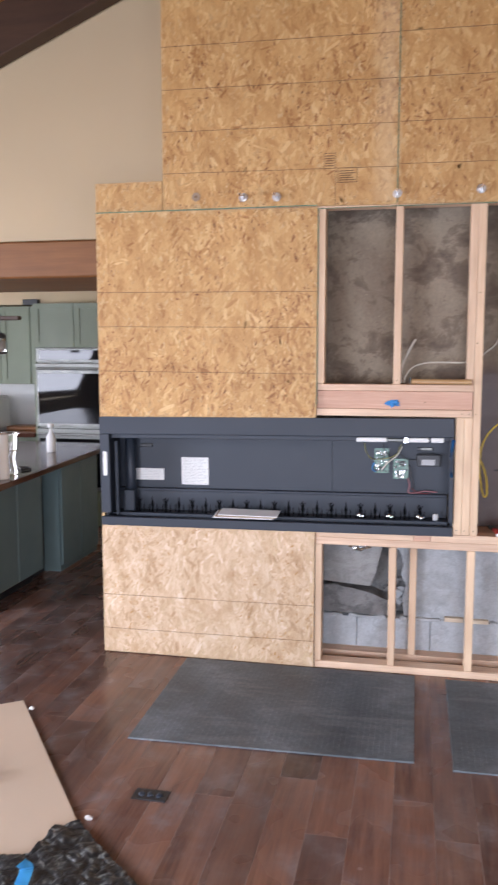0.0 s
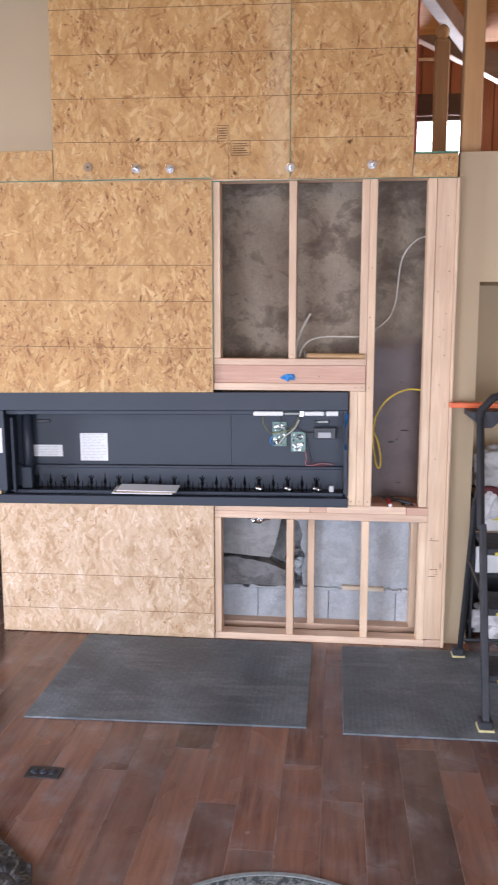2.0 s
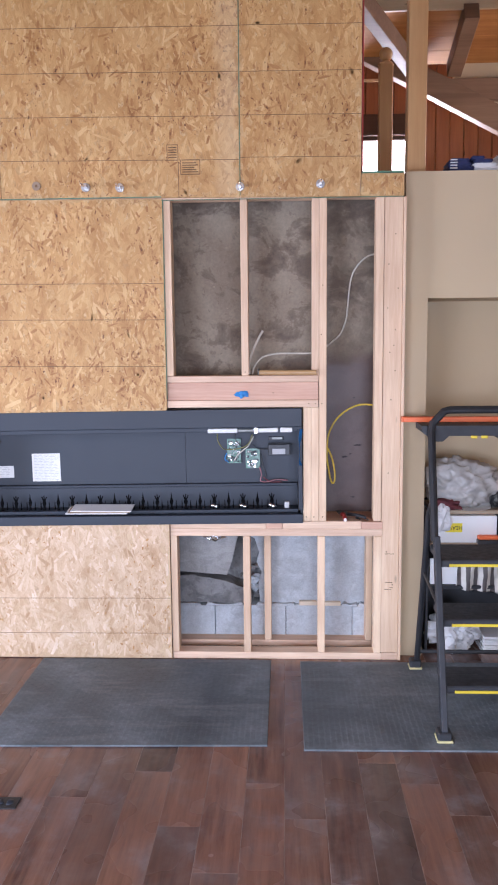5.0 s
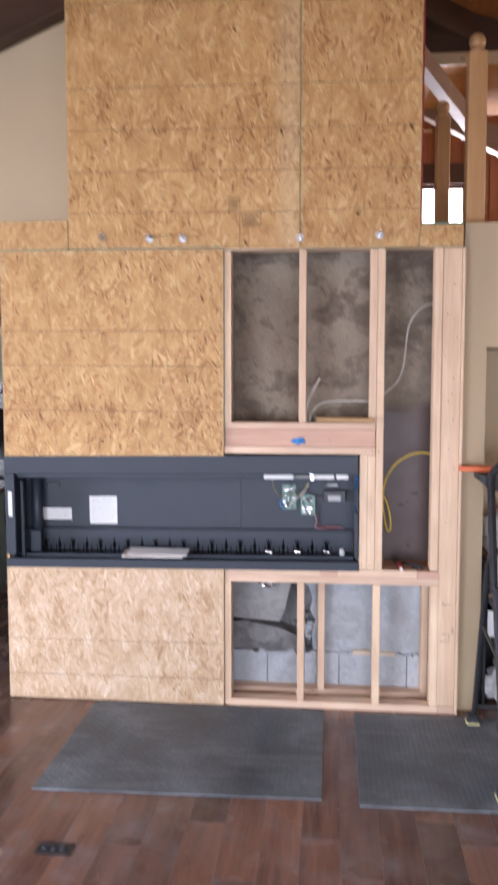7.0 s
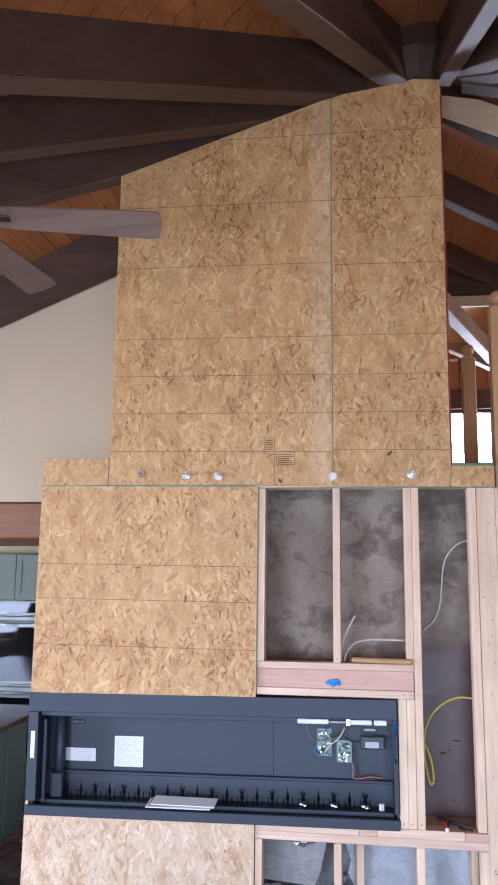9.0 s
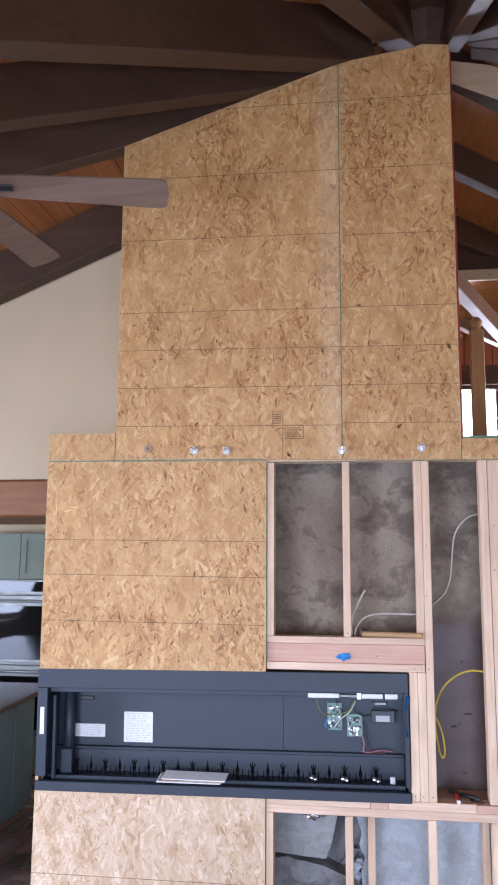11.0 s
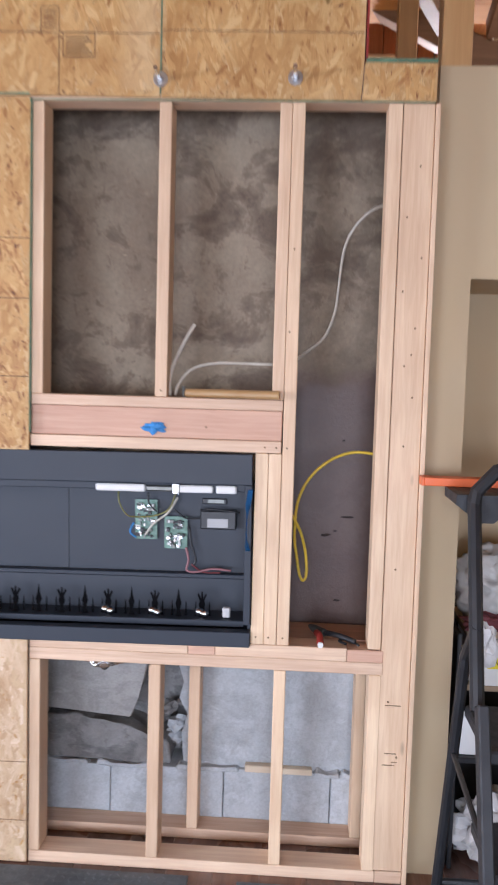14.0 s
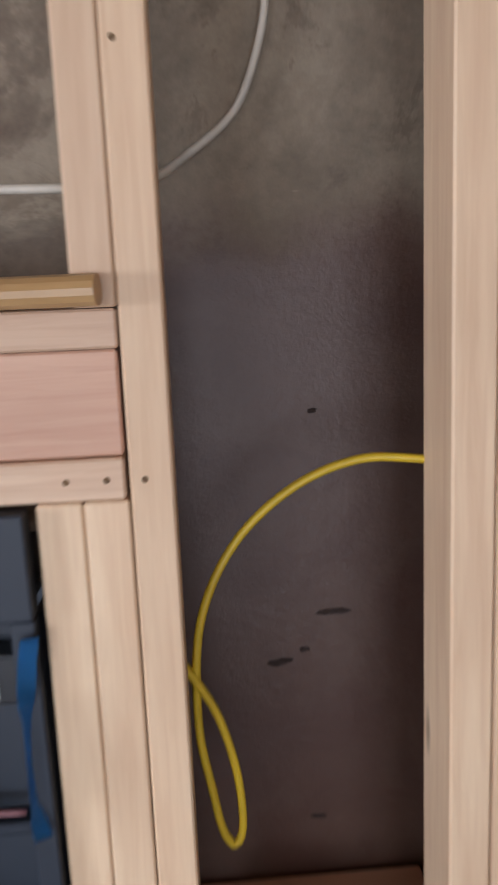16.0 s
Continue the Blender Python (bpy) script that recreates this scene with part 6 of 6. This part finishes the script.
def bottle(name, x, y, prof, mat, label, cat, cap=None):
    b = base(name, (x, y, 0.921), label, cat)
    part("body", lathe(prof, (x, y, 0.9212), 24), mat, b, "", True)
    if cap:
        part("cap", lathe(cap[0], (x, y, 0.9212), 16), cap[1], b)
    return b


bottle("milk_jug", -2.42, 0.16, [(0.062, 0), (0.070, 0.01), (0.070, 0.17), (0.06, 0.21), (0.03, 0.25), (0.022, 0.27)], WHITE_PLASTIC, "translucent white plastic jug on the island", "jug", ([(0.024, 0.268), (0.024, 0.285)], PAPER))
bottle("glass_jar", -2.395, -0.03, [(0.042, 0), (0.046, 0.01), (0.046, 0.13), (0.042, 0.145)], CLEAR, "clear glass jar half full of white powder", "jar", ([(0.044, 0.146), (0.044, 0.152)], BLACK_PAINT))
thing("white_powder", lathe([(0.040, 0.004), (0.042, 0.012), (0.042, 0.085)], (-2.395, -0.03, 0.9212), 20), PAPER, "white powder in the jar", "powder", smooth=True)
bottle("paper_towels", -2.405, 0.32, [(0.055, 0), (0.056, 0.004), (0.056, 0.276), (0.02, 0.28)], SHADE, "white roll of paper towels on the island", "paper roll")
bottle("glass_vase", -2.44, 0.52, [(0.045, 0), (0.048, 0.01), (0.03, 0.09), (0.045, 0.19), (0.05, 0.25), (0.06, 0.27)], CLEAR, "tall clear glass vase on the island", "vase")
bottle("spray_bottle", -2.68, 1.62, [(0.032, 0), (0.035, 0.01), (0.035, 0.12), (0.014, 0.16), (0.013, 0.19)], WHITE_PLASTIC, "white spray bottle on the island", "spray bottle", ([(0.018, 0.19), (0.026, 0.205), (0.02, 0.225)], WHITE_PLASTIC))
bin_ = base("bread_bin", (-4.12, 3.2, 0.912), "white ribbed plastic bread bin on the far worktop", "bread bin")
part("body", box(-4.295, -3.95, 3.10, 3.38, 0.913, 1.262, 0.03, seg=3), WHITE_PLASTIC, bin_)
for k in range(7):
    part("rib", box(-4.275 + k * 0.045, -4.252 + k * 0.045, 3.092, 3.104, 0.94, 1.235, 0.004), SHADE, bin_)
thing("eyeglasses", tube(smooth_path([(-2.42, 0.62, 0.926), (-2.40, 0.70, 0.93), (-2.44, 0.78, 0.926), (-2.50, 0.74, 0.93), (-2.45, 0.68, 0.926)]), 0.006, sides=6), BLACK_PAINT, "dark folded eyeglasses on the island", "eyeglasses")
thing("red_bowl", lathe([(0.03, 0), (0.06, 0.03), (0.065, 0.06), (0.06, 0.06)], (-2.62, -0.06, 0.9212), 20), RED, "small red bowl on the island", "bowl", smooth=True)

ch = base("island_chandelier", (-3.25, 1.3, 2.2), "dark iron bar chandelier with glass lantern shades over the island", "chandelier")
part("canopy", box(-3.19, -3.07, 1.25, 1.37, 2.185, 2.204, 0.004), BLACK_PAINT, ch)
part("bar", box(-3.95, -2.75, 1.285, 1.335, 1.935, 1.965, 0.005), RAFTER, ch, "dark wooden bar")
for x in (-3.4, -2.9):
    part("chain", tube([(-3.13, 1.31, 2.186), (x, 1.31, 1.966)], 0.006, sides=6), BLACK_PAINT, ch)
for x in (-3.80, -3.52, -3.235, -3.15, -2.99, -2.925):
    s = part("lantern", lathe([(0.010, 1.934), (0.012, 1.850), (0.040, 1.838), (0.052, 1.822), (0.050, 1.80)], (x, 1.31, 0), 16), BLACK_PAINT, ch, "", True)
    part("glass", lathe([(0.049, 1.700), (0.050, 1.705), (0.050, 1.798), (0.049, 1.7995)], (x, 1.31, 0), 16), CLEAR, s, "clear glass", True)
    # wide white bulb imitates the brightness of the backlit glass
    part("bulb", lathe([(0.010, 1.79), (0.030, 1.775), (0.032, 1.73), (0.026, 1.708)], (x, 1.31, 0), 12), PAPER, s, "oversized white bulb standing for glass lit from behind", True)
    part("ring", lathe([(0.044, 1.688), (0.056, 1.692), (0.056, 1.700), (0.044, 1.7005)], (x, 1.31, 0), 16), BLACK_PAINT, s)
sp_ = base("smoke_detector", (-3.6, 2.6, 2.38), "small dark ceiling fitting in the kitchen", "fitting")
part("body", box(-3.72, -3.56, 3.24, 3.30, 2.16, 2.215, 0.004), BLACK_PAINT, sp_)

# ---- floor planks ----
PW = 0.1515
rng = random.Random(11)
plank_meshes = {}


def plank_mesh(length):
    key = round(length, 2)
    if key not in plank_meshes:
        bm = box(-PW / 2 + 0.0011, PW / 2 - 0.0011, 0, key - 0.0024, -0.018, 0.0, 0.0006)
        plank_meshes[key] = mesh_of(bm, "plank", FLOOR)
    return plank_meshes[key]


JOINTS = {-0.616: -1.349, -0.313: -1.158, 0.1398: -1.235, 0.2913: -1.466, -0.0117: -1.772, 0.7458: -1.22, 0.8973: -1.426}
rest = bmesh.new()
for c in range(-38, 28):
    xc = 0.064 + (c + 0.5) * PW
    y = -7.4 + rng.uniform(0, 1.0)
    near = [j for x_, j in JOINTS.items() if abs(x_ - xc) < PW / 2]
    cuts = []
    if near:
        cuts = [near[0] + k * d for k, d in ((-4, 1.22), (-3, 1.22), (-2, 1.24), (-1, 1.2), (0, 0), (1, 1.25), (2, 1.22), (3, 1.23), (4, 1.22), (5, 1.22))]
    else:
        cuts = [y + 1.22 * k for k in range(11)]
    for a, b in zip(cuts, cuts[1:]):
        if a > 4.8 or b > 5.0 or a < -7.4:
            continue
        if -3.1 < xc < 1.7 and -4.4 < a < 3.0:
            ob = new("plank", plank_mesh(b - a))
            ob.location = (xc, a, 0)
            ob.parent = SUBFLOOR
        elif a < 3.4 or xc < -1.6:
            box(xc - PW / 2 + 0.0009, xc + PW / 2 - 0.0009, a, b - 0.0018, -0.018, 0.0, bm=rest)
far = part("far_planks", rest, FLOOR, SUBFLOOR)
far["kind"] = "stuff"
